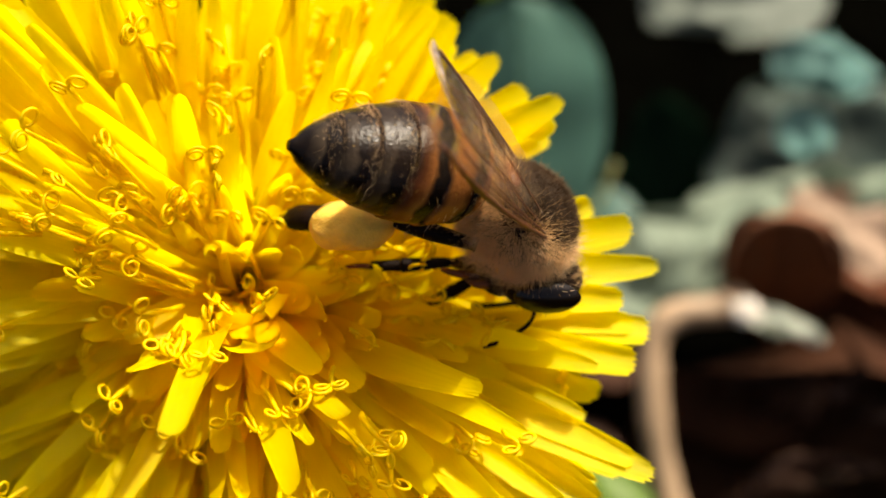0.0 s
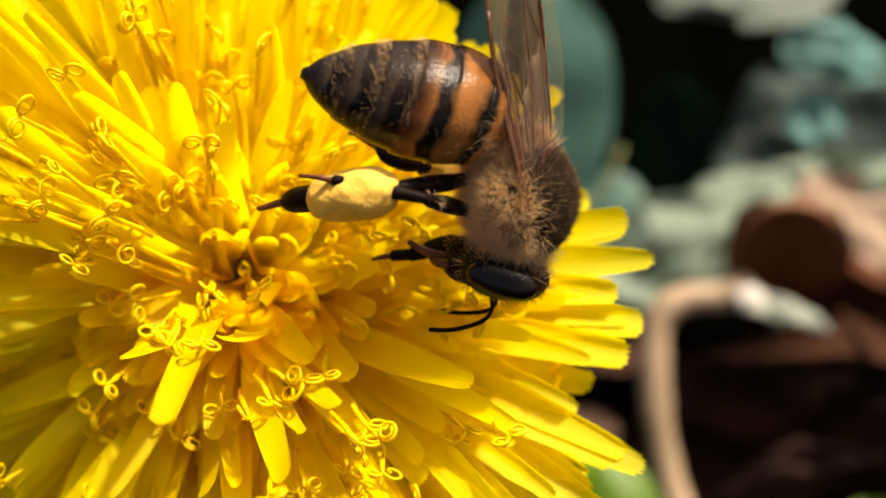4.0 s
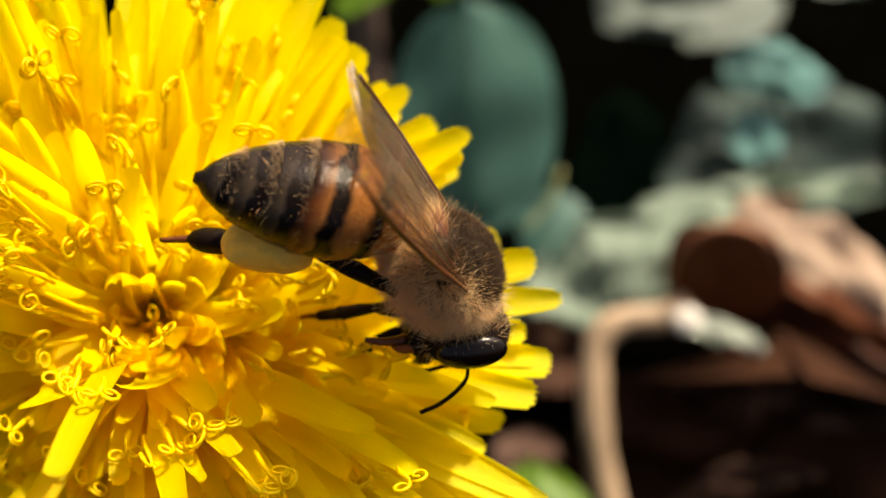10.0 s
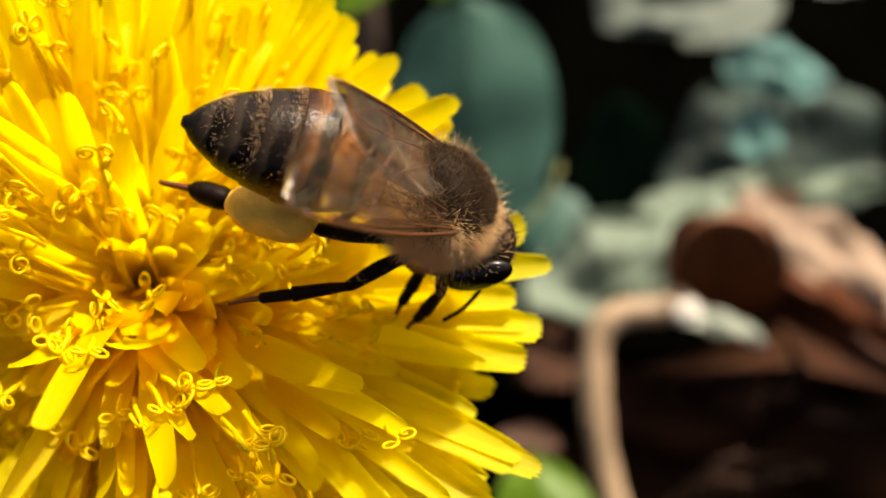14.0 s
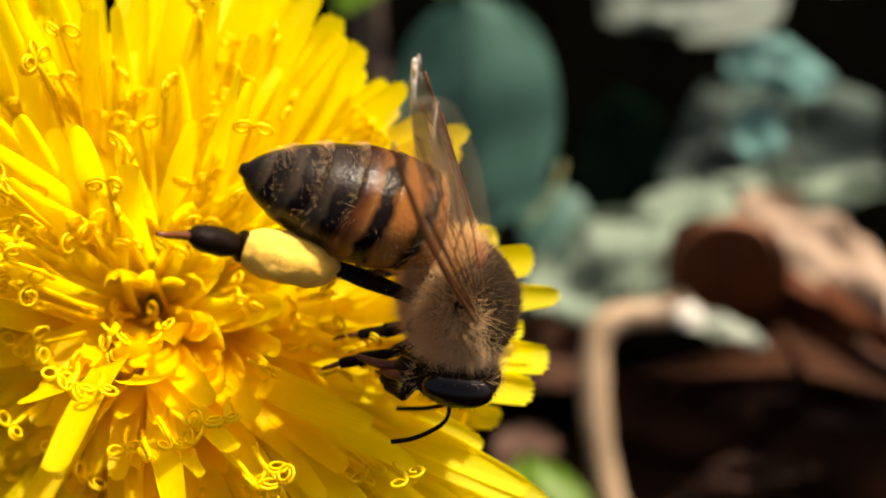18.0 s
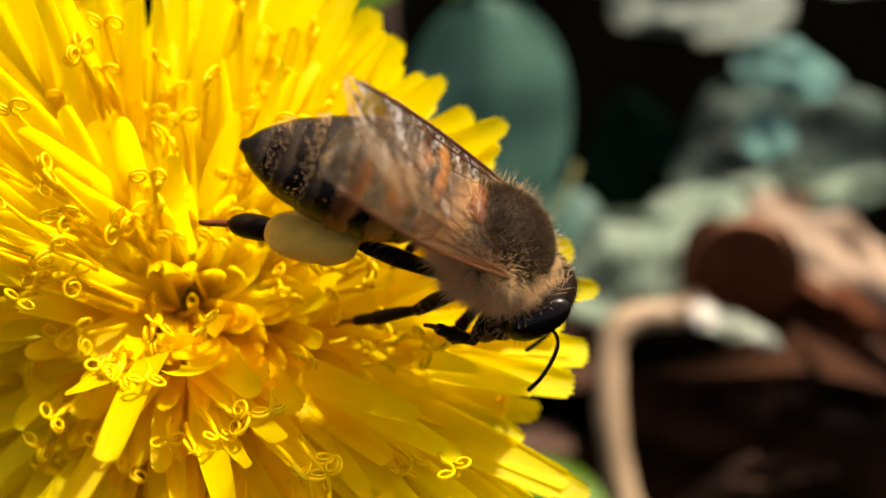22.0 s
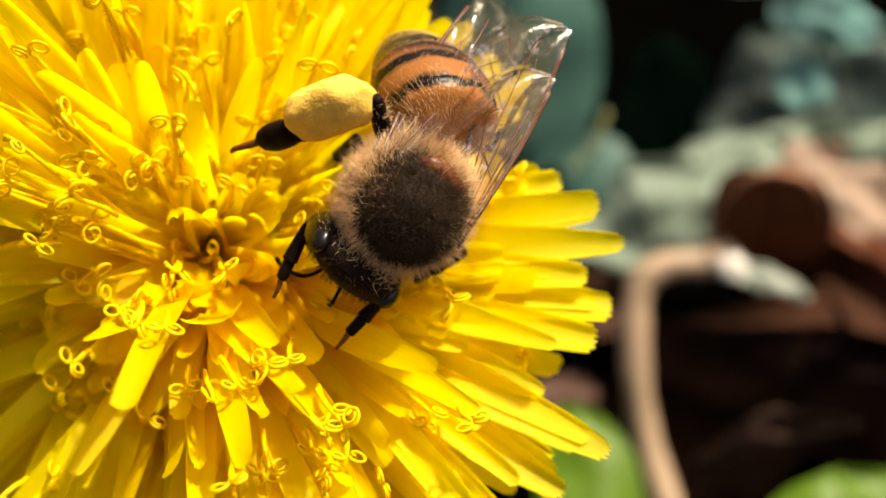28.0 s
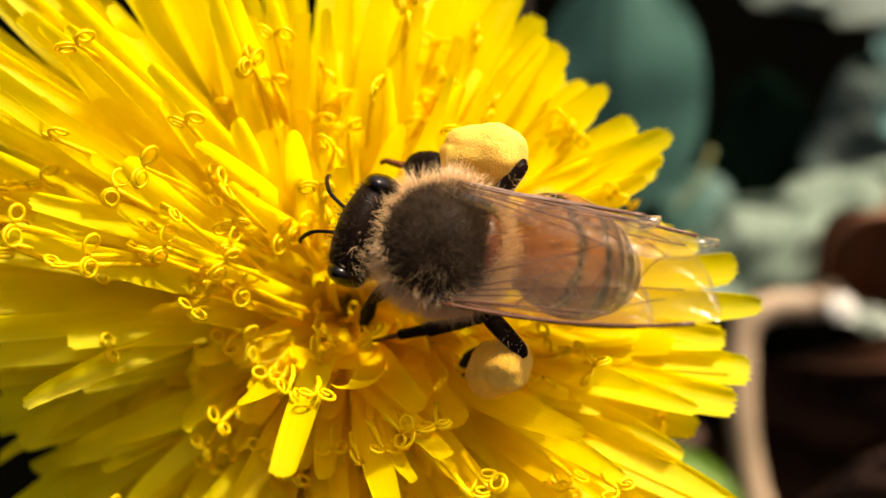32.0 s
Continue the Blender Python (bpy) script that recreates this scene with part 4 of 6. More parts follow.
def motions():
    walk(BEE, [
        (0, pose(0.00255, -0.00125, 0.05768, -18.4, 43.9, -7.6)),
        (1, pose(0.00334, -0.00085, 0.05830, -32.5, 51.8, -37.1)),
        (2, pose(0.00310, -0.00135, 0.05848, -11.1, 54.6, -13.2)),
        (2.5, pose(0.00269, -0.00157, 0.05830, -18.6, 57.7, -22.1)),
        (4.5, pose(0.00270, -0.00261, 0.05920, -65.5, 55.0, -76.9)),
        (5, pose(0.00273, -0.00332, 0.05853, -68.2, 53.1, -76.5)),
        (6, pose(0.00260, -0.00334, 0.05859, -72.8, 52.1, -77.2)),
        (7, pose(0.00273, -0.00278, 0.05871, -43.6, 57.3, -41.0)),
        (8, pose(0.00328, -0.00229, 0.05848, -21.0, 56.0, -10.7)),
        (9, pose(0.00362, -0.00212, 0.05922, -6.3, 41.8, 4.6)),
        (10, pose(0.00341, -0.00251, 0.05836, -22.1, 48.2, -13.8)),
        (11, pose(0.00321, -0.00321, 0.05825, -54.3, 64.1, -54.4)),
        (12, pose(0.00314, -0.00264, 0.05833, -39.8, 68.0, -38.0)),
        (13, pose(0.00359, -0.00294, 0.05879, -42.3, 51.9, -37.5)),
        (14, pose(0.00355, -0.00164, 0.05873, 1.8, 33.4, 5.0)),
        (14.5, pose(0.00390, -0.00152, 0.05938, 0.2, 27.7, -8.6)),
        (16.5, pose(0.00384, -0.00308, 0.05815, -74.3, 53.8, -75.7)),
        (17, pose(0.00411, -0.00289, 0.05812, -44.6, 55.9, -46.7)),
        (18, pose(0.00406, -0.00362, 0.05791, -50.6, 60.0, -53.6)),
        (19, pose(0.00433, -0.00454, 0.05811, -51.1, 50.7, -54.8)),
        (20, pose(0.00419, -0.00460, 0.05810, -46.8, 56.7, -53.6)),
        (21, pose(0.00405, -0.00400, 0.05893, -31.9, 46.4, -36.4)),
        (22, pose(0.00355, -0.00271, 0.05917, -1.8, 36.6, -5.8)),
        (23, pose(0.00419, -0.00298, 0.05899, -5.9, 42.8, -4.3)),
        (24, pose(0.00390, -0.00460, 0.05911, -27.9, 35.2, -39.6)),
        (25, pose(0.00259, -0.00476, 0.05935, -55.7, 11.7, -79.7)),
        (25.5, pose(0.00236, -0.00443, 0.05931, -54.5, 15.5, -97.5)),
        (27.5, pose(0.00002, -0.00315, 0.05860, -39.6, 18.7, -111.1)),
        (28, pose(0.00011, -0.00246, 0.05837, -47.9, 31.2, -134.7)),
        (29, pose(-0.00157, -0.00352, 0.05938, -36.1, 20.2, -156.5)),
        (30, pose(-0.00257, -0.00363, 0.05983, -41.2, 6.1, -171.2)),
        (31, pose(-0.00291, -0.00305, 0.06116, -25.7, -2.5, -174.0)),
        (32, pose(-0.00337, -0.00294, 0.06007, -27.1, -6.6, 177.6)),
    ])
    walk(ABDOMEN, [
        (0, pose(-0.00175, 0.00000, -0.00030, 10.6, -17.6, 14.9)),
        (1, pose(-0.00175, 0.00000, -0.00030, -4.5, -48.6, 7.6)),
        (2, pose(-0.00175, 0.00000, -0.00030, 2.1, -38.1, 10.6)),
        (2.5, pose(-0.00175, 0.00000, -0.00030, -0.8, -44.3, 16.5)),
        (4.5, pose(-0.00175, 0.00000, -0.00030, -7.6, -53.7, 37.2)),
        (5, pose(-0.00175, 0.00000, -0.00030, -5.9, -54.2, 34.6)),
        (6, pose(-0.00175, 0.00000, -0.00030, 3.3, -53.5, 26.5)),
        (7, pose(-0.00175, 0.00000, -0.00030, 0.4, -37.6, 5.2)),
        (8, pose(-0.00175, 0.00000, -0.00030, 8.3, -32.8, -7.8)),
        (9, pose(-0.00175, 0.00000, -0.00030, 6.4, -18.3, -7.5)),
        (10, pose(-0.00175, 0.00000, -0.00030, 1.8, -28.9, 1.3)),
        (11, pose(-0.00175, 0.00000, -0.00030, -2.0, -53.0, 15.2)),
        (12, pose(-0.00175, 0.00000, -0.00030, 2.3, -44.4, 2.4)),
        (13, pose(-0.00175, 0.00000, -0.00030, 4.0, -34.0, 9.9)),
        (14, pose(-0.00175, 0.00000, -0.00030, 4.3, -10.0, -5.1)),
        (14.5, pose(-0.00175, 0.00000, -0.00030, 0.8, -12.8, 12.5)),
        (16.5, pose(-0.00175, 0.00000, -0.00030, -12.6, -51.6, 32.9)),
        (17, pose(-0.00175, 0.00000, -0.00030, -7.0, -40.8, 24.2)),
        (18, pose(-0.00175, 0.00000, -0.00030, -0.7, -45.1, 15.2)),
        (19, pose(-0.00175, 0.00000, -0.00030, 9.1, -33.3, 21.1)),
        (20, pose(-0.00175, 0.00000, -0.00030, 0.6, -37.6, 15.2)),
        (21, pose(-0.00175, 0.00000, -0.00030, 10.6, -27.5, 15.3)),
        (22, pose(-0.00175, 0.00000, -0.00030, 1.7, -16.2, -3.0)),
        (23, pose(-0.00175, 0.00000, -0.00030, 3.0, -22.4, -1.2)),
        (24, pose(-0.00175, 0.00000, -0.00030, 4.6, -13.7, 18.4)),
        (25, pose(-0.00175, 0.00000, -0.00030, 5.3, -14.2, 29.4)),
        (25.5, pose(-0.00175, 0.00000, -0.00030, 2.6, -39.4, 20.5)),
        (27.5, pose(-0.00175, 0.00000, -0.00030, -15.4, -24.6, 20.7)),
        (28, pose(-0.00175, 0.00000, -0.00030, -22.0, -58.1, 37.4)),
        (29, pose(-0.00175, 0.00000, -0.00030, 12.8, -42.7, 23.7)),
        (30, pose(-0.00175, 0.00000, -0.00030, 11.5, -50.1, 10.7)),
        (31, pose(-0.00175, 0.00000, -0.00030, 2.8, -43.7, 11.6)),
        (32, pose(-0.00175, 0.00000, -0.00030, 9.3, -40.9, 12.0)),
    ])
    walk(HEAD, [
        (0, pose(0.00175, 0.00000, -0.00030, 1.0, 52.3, 1.0)),
        (1, pose(0.00175, 0.00000, -0.00030, -10.4, 21.4, -11.4)),
        (2, pose(0.00175, 0.00000, -0.00030, -14.5, 28.0, -14.6)),
        (2.5, pose(0.00175, 0.00000, -0.00030, -13.9, 26.1, -14.3)),
        (4.5, pose(0.00175, 0.00000, -0.00030, -4.8, 23.3, -5.9)),
        (5, pose(0.00175, 0.00000, -0.00030, -4.8, 23.3, -5.9)),
        (6, pose(0.00175, 0.00000, -0.00030, 1.2, 24.0, 1.4)),
        (7, pose(0.00175, 0.00000, -0.00030, -9.2, 25.2, -9.4)),
        (8, pose(0.00175, 0.00000, -0.00030, -3.9, 39.6, -3.7)),
        (9, pose(0.00175, 0.00000, -0.00030, -8.3, 38.2, -7.8)),
        (10, pose(0.00175, 0.00000, -0.00030, -5.2, 36.4, -5.0)),
        (11, pose(0.00175, 0.00000, -0.00030, -2.3, 17.1, -2.5)),
        (12, pose(0.00175, 0.00000, -0.00030, -5.7, 6.8, -7.5)),
        (13, pose(0.00175, 0.00000, -0.00030, -6.3, 7.6, -8.9)),
        (14, pose(0.00175, 0.00000, -0.00030, 3.7, 41.0, 3.3)),
        (14.5, pose(0.00175, 0.00000, -0.00030, 4.1, 46.0, 3.6)),
        (16.5, pose(0.00175, 0.00000, -0.00030, -4.8, 21.6, -4.9)),
        (17, pose(0.00175, 0.00000, -0.00030, -5.1, 24.6, -5.0)),
        (18, pose(0.00175, 0.00000, -0.00030, -4.6, 25.0, -4.7)),
        (19, pose(0.00175, 0.00000, -0.00030, -1.5, 26.0, -1.6)),
        (20, pose(0.00175, 0.00000, -0.00030, -4.0, 18.2, -3.6)),
        (21, pose(0.00175, 0.00000, -0.00030, 7.1, 5.2, 8.0)),
        (22, pose(0.00175, 0.00000, -0.00030, -13.7, 16.1, -12.4)),
        (23, pose(0.00175, 0.00000, -0.00030, -14.9, 1.2, -14.1)),
        (24, pose(0.00175, 0.00000, -0.00030, -5.0, 11.3, -18.4)),
        (25, pose(0.00175, 0.00000, -0.00030, -1.8, 21.5, -40.1)),
        (25.5, pose(0.00175, 0.00000, -0.00030, -1.9, 23.5, -37.1)),
        (27.5, pose(0.00175, 0.00000, -0.00030, -3.8, 16.7, -16.0)),
        (28, pose(0.00175, 0.00000, -0.00030, -3.8, 16.7, -4.0)),
        (29, pose(0.00175, 0.00000, -0.00030, -28.1, 14.7, -27.1)),
        (30, pose(0.00175, 0.00000, -0.00030, -11.8, 18.0, -11.3)),
        (31, pose(0.00175, 0.00000, -0.00030, -11.5, 16.1, -13.1)),
        (32, pose(0.00175, 0.00000, -0.00030, -14.3, 5.3, -17.4)),
    ])
    walk(LEGS["hind", -1][0], [
        (0, pose(-0.00090, -0.00090, -0.00135, -83.3, 31.6, 154.3)),
        (1, pose(-0.00090, -0.00090, -0.00135, -68.1, 57.5, 178.6)),
        (2, pose(-0.00090, -0.00090, -0.00135, -63.9, 47.6, -176.8)),
        (2.5, pose(-0.00090, -0.00090, -0.00135, -57.5, 57.4, -163.2)),
        (4.5, pose(-0.00090, -0.00090, -0.00135, -9.9, 31.8, -97.6)),
        (5, pose(-0.00090, -0.00090, -0.00135, -43.7, 38.3, -143.5)),
        (6, pose(-0.00090, -0.00090, -0.00135, -38.9, 39.9, -140.3)),
        (7, pose(-0.00090, -0.00090, -0.00135, -67.1, 33.4, 173.5)),
        (8, pose(-0.00090, -0.00090, -0.00135, -73.9, 35.1, 162.1)),
        (9, pose(-0.00090, -0.00090, -0.00135, -66.5, 24.4, 161.5)),
        (10, pose(-0.00090, -0.00090, -0.00135, -67.9, 22.7, 167.5)),
        (11, pose(-0.00090, -0.00090, -0.00135, -98.6, 61.3, 150.9)),
        (12, pose(-0.00090, -0.00090, -0.00135, -57.2, 32.8, -165.1)),
        (13, pose(-0.00090, -0.00090, -0.00135, -58.9, 17.0, -173.4)),
        (14, pose(-0.00090, -0.00090, -0.00135, -73.5, 40.0, 149.2)),
        (14.5, pose(-0.00090, -0.00090, -0.00135, -67.1, 45.0, 174.4)),
        (16.5, pose(-0.00090, -0.00090, -0.00135, -61.7, 61.8, -166.7)),
        (17, pose(-0.00090, -0.00090, -0.00135, -61.5, 49.4, -171.4)),
        (18, pose(-0.00090, -0.00090, -0.00135, -63.9, 51.4, -176.8)),
        (19, pose(-0.00090, -0.00090, -0.00135, -59.0, 43.4, -171.7)),
        (20, pose(-0.00090, -0.00090, -0.00135, -63.3, 44.5, -177.0)),
        (21, pose(-0.00090, -0.00090, -0.00135, -61.2, 29.3, -177.0)),
        (22, pose(-0.00090, -0.00090, -0.00135, -60.7, 21.2, 172.4)),
        (23, pose(-0.00090, -0.00090, -0.00135, -63.6, 30.2, 169.9)),
        (24, pose(-0.00090, -0.00090, -0.00135, -59.2, 20.6, -168.5)),
        (25, pose(-0.00090, -0.00090, -0.00135, -72.0, 0.1, -139.5)),
        (25.5, pose(-0.00090, -0.00090, -0.00135, -76.0, -0.0, -114.3)),
        (27.5, pose(-0.00090, -0.00090, -0.00135, -115.1, -44.4, -130.6)),
        (28, pose(-0.00090, -0.00090, -0.00135, -117.0, -33.2, -116.3)),
        (29, pose(-0.00090, -0.00090, -0.00135, -43.6, -7.9, -111.1)),
        (30, pose(-0.00090, -0.00090, -0.00135, -42.6, -6.6, -113.9)),
        (31, pose(-0.00090, -0.00090, -0.00135, -105.8, -24.9, -115.7)),
        (32, pose(-0.00090, -0.00090, -0.00135, -124.2, -21.4, -120.0)),
    ])
    walk(LEGS["hind", -1][1], [
        (0, pose(-0.00290, 0.00006, -0.00271, -129.9, 47.4, 125.5)),
        (1, pose(-0.00229, -0.00087, -0.00354, -92.6, 74.5, 165.7)),
        (2, pose(-0.00265, -0.00100, -0.00327, -105.3, 68.3, 143.2)),
        (2.5, pose(-0.00224, -0.00131, -0.00354, -141.4, 66.8, 109.4)),
        (4.5, pose(-0.00119, -0.00309, -0.00272, 154.8, 75.5, 63.2)),
        (5, pose(-0.00254, -0.00211, -0.00296, 146.9, 75.7, 56.5)),
        (6, pose(-0.00243, -0.00218, -0.00302, 161.0, 74.1, 71.7)),
        (7, pose(-0.00306, -0.00065, -0.00278, -159.4, 69.2, 102.3)),
        (8, pose(-0.00292, -0.00024, -0.00285, -123.3, 53.3, 114.8)),
        (9, pose(-0.00315, -0.00015, -0.00242, -80.7, 43.5, 143.8)),
        (10, pose(-0.00324, -0.00038, -0.00236, -93.6, 50.0, 140.7)),
        (11, pose(-0.00199, -0.00029, -0.00363, -154.0, 66.4, 103.5)),
        (12, pose(-0.00301, -0.00146, -0.00276, -160.9, 66.8, 99.0)),
        (13, pose(-0.00337, -0.00119, -0.00211, -115.0, 65.1, 136.7)),
        (14, pose(-0.00261, 0.00012, -0.00302, -57.9, 26.1, 152.5)),
        (14.5, pose(-0.00273, -0.00072, -0.00319, -59.4, 24.1, 163.6)),
        (16.5, pose(-0.00209, -0.00118, -0.00364, -164.3, 68.6, 94.6)),
        (17, pose(-0.00257, -0.00115, -0.00332, -92.6, 64.6, 155.9)),
        (18, pose(-0.00252, -0.00099, -0.00338, -39.6, 36.8, -137.5)),
        (19, pose(-0.00277, -0.00117, -0.00314, -40.9, 34.1, -138.9)),
        (20, pose(-0.00275, -0.00100, -0.00317, -40.2, 32.0, -139.9)),
        (21, pose(-0.00317, -0.00102, -0.00262, -41.5, 24.9, -139.2)),
        (22, pose(-0.00330, -0.00058, -0.00229, -64.9, 42.3, 159.6)),
        (23, pose(-0.00311, -0.00050, -0.00266, -60.4, 15.6, -170.4)),
        (24, pose(-0.00328, -0.00138, -0.00227, -47.9, 13.4, -133.6)),
        (25, pose(-0.00288, -0.00259, -0.00135, 14.2, 30.6, -64.3)),
        (25.5, pose(-0.00197, -0.00327, -0.00135, 29.8, 17.4, -47.2)),
        (27.5, pose(-0.00211, -0.00231, 0.00047, 18.0, 60.1, -70.2)),
        (28, pose(-0.00186, -0.00285, 0.00007, 52.1, 38.9, -25.2)),
        (29, pose(-0.00183, -0.00330, -0.00099, 52.1, 42.6, -13.1)),
        (30, pose(-0.00195, -0.00326, -0.00105, 76.5, 33.2, -1.7)),
        (31, pose(-0.00192, -0.00302, -0.00025, 62.8, 67.9, -16.7)),
        (32, pose(-0.00211, -0.00300, -0.00040, 67.6, 35.2, -6.0)),
    ])
    walk(LEGS["hind", 1][0], [
        (0, pose(-0.00090, 0.00090, -0.00135, -19.1, -10.6, 88.5)),
        (1, pose(-0.00090, 0.00090, -0.00135, -19.7, 0.5, 97.9)),
        (2, pose(-0.00090, 0.00090, -0.00135, -25.6, -0.1, 80.4)),
        (2.5, pose(-0.00090, 0.00090, -0.00135, -25.6, -0.1, 80.4)),
        (4.5, pose(-0.00090, 0.00090, -0.00135, -34.9, 0.7, 59.4)),
        (5, pose(-0.00090, 0.00090, -0.00135, -34.9, 0.7, 59.4)),
        (6, pose(-0.00090, 0.00090, -0.00135, -30.4, -1.8, 59.7)),
        (7, pose(-0.00090, 0.00090, -0.00135, -24.7, -2.1, 71.9)),
        (8, pose(-0.00090, 0.00090, -0.00135, -26.5, -10.8, 77.7)),
        (9, pose(-0.00090, 0.00090, -0.00135, -30.4, -2.8, 68.4)),
        (10, pose(-0.00090, 0.00090, -0.00135, -24.4, -10.2, 76.1)),
        (11, pose(-0.00090, 0.00090, -0.00135, -25.1, 0.4, 68.4)),
        (12, pose(-0.00090, 0.00090, -0.00135, -24.7, -2.4, 71.2)),
        (13, pose(-0.00090, 0.00090, -0.00135, -21.3, -15.5, 73.7)),
        (14, pose(-0.00090, 0.00090, -0.00135, -34.1, 12.9, 78.8)),
        (14.5, pose(-0.00090, 0.00090, -0.00135, -34.1, 12.9, 78.8)),
        (16.5, pose(-0.00090, 0.00090, -0.00135, -28.1, -4.1, 73.2)),
        (17, pose(-0.00090, 0.00090, -0.00135, -28.1, -4.1, 73.2)),
        (18, pose(-0.00090, 0.00090, -0.00135, -30.0, -3.8, 67.3)),
        (19, pose(-0.00090, 0.00090, -0.00135, -29.5, -4.7, 54.1)),
        (20, pose(-0.00090, 0.00090, -0.00135, -31.4, 7.5, 56.1)),
        (21, pose(-0.00090, 0.00090, -0.00135, -29.6, -6.6, 64.1)),
        (22, pose(-0.00090, 0.00090, -0.00135, -38.0, 5.4, 72.2)),
        (23, pose(-0.00090, 0.00090, -0.00135, -32.3, 0.1, 74.3)),
        (24, pose(-0.00090, 0.00090, -0.00135, -25.1, -18.1, 63.8)),
        (25, pose(-0.00090, 0.00090, -0.00135, 16.7, 55.1, 128.3)),
        (25.5, pose(-0.00090, 0.00090, -0.00135, 16.7, 55.1, 128.3)),
        (27.5, pose(-0.00090, 0.00090, -0.00135, 35.6, 65.5, 144.6)),
        (28, pose(-0.00090, 0.00090, -0.00135, 35.6, 65.5, 144.6)),
        (29, pose(-0.00090, 0.00090, -0.00135, 85.8, 74.1, -175.2)),
        (30, pose(-0.00090, 0.00090, -0.00135, 29.4, 3.9, 119.6)),
        (31, pose(-0.00090, 0.00090, -0.00135, 57.5, 4.3, 139.0)),
        (32, pose(-0.00090, 0.00090, -0.00135, 56.2, 4.4, 138.6)),
    ])
    walk(LEGS["hind", 1][1], [
        (0, pose(-0.00083, 0.00345, -0.00087, 45.9, 20.1, -154.9)),
        (1, pose(-0.00126, 0.00348, -0.00137, 62.7, 40.8, -153.2)),
        (2, pose(-0.00046, 0.00346, -0.00135, 63.1, 36.7, -164.3)),
        (2.5, pose(-0.00046, 0.00346, -0.00135, 68.3, 42.8, -159.5)),
        (4.5, pose(0.00042, 0.00314, -0.00138, 105.2, 48.5, -135.9)),
        (5, pose(0.00042, 0.00314, -0.00138, 104.5, 49.4, -137.8)),
        (6, pose(0.00041, 0.00314, -0.00127, 101.0, 52.7, -142.3)),
        (7, pose(-0.00009, 0.00337, -0.00126, 65.1, 36.8, -162.9)),
        (8, pose(-0.00035, 0.00340, -0.00086, 47.8, 36.1, -178.0)),
        (9, pose(0.00006, 0.00331, -0.00122, 55.3, 20.8, 179.2)),
        (10, pose(-0.00029, 0.00338, -0.00089, 50.2, 31.5, -170.1)),
        (11, pose(0.00006, 0.00332, -0.00137, 85.1, 51.5, -155.2)),
        (12, pose(-0.00006, 0.00336, -0.00124, 69.2, 46.1, -166.0)),
        (13, pose(-0.00020, 0.00330, -0.00065, 47.6, 34.8, -161.9)),
        (14, pose(-0.00041, 0.00339, -0.00193, 69.0, 7.8, -178.2)),
        (14.5, pose(-0.00041, 0.00339, -0.00193, 71.2, 7.9, -160.5)),
        (16.5, pose(-0.00015, 0.00338, -0.00116, 83.0, 52.5, -147.1)),
        (17, pose(-0.00015, 0.00338, -0.00116, 69.7, 42.2, -154.2)),
        (18, pose(0.00010, 0.00329, -0.00118, 71.9, 43.5, -158.8)),
        (19, pose(0.00062, 0.00300, -0.00114, 68.2, 33.8, -157.6)),
        (20, pose(0.00054, 0.00304, -0.00169, 82.9, 33.9, -159.9)),
        (21, pose(0.00023, 0.00322, -0.00105, 58.5, 27.0, -160.1)),
        (22, pose(-0.00011, 0.00336, -0.00160, 64.8, 10.6, -174.5)),
        (23, pose(-0.00020, 0.00340, -0.00136, 58.4, 21.7, -175.7)),
        (24, pose(0.00019, 0.00312, -0.00054, 38.5, 12.2, -158.4)),
        (25, pose(-0.00182, 0.00207, -0.00348, 17.1, 62.3, 125.1)),
        (25.5, pose(-0.00182, 0.00207, -0.00348, 17.1, 62.3, 125.1)),
        (27.5, pose(-0.00178, 0.00153, -0.00372, 41.8, 72.8, 147.8)),
        (28, pose(-0.00178, 0.00153, -0.00372, 41.8, 72.8, 147.8)),
        (29, pose(-0.00161, 0.00084, -0.00385, 116.1, 76.6, -147.2)),
        (30, pose(-0.00218, 0.00316, -0.00153, -49.7, 72.4, 30.6)),
        (31, pose(-0.00286, 0.00260, -0.00154, -63.2, 76.6, 23.3)),
        (32, pose(-0.00284, 0.00262, -0.00155, -76.7, 69.0, 1.6)),
    ])
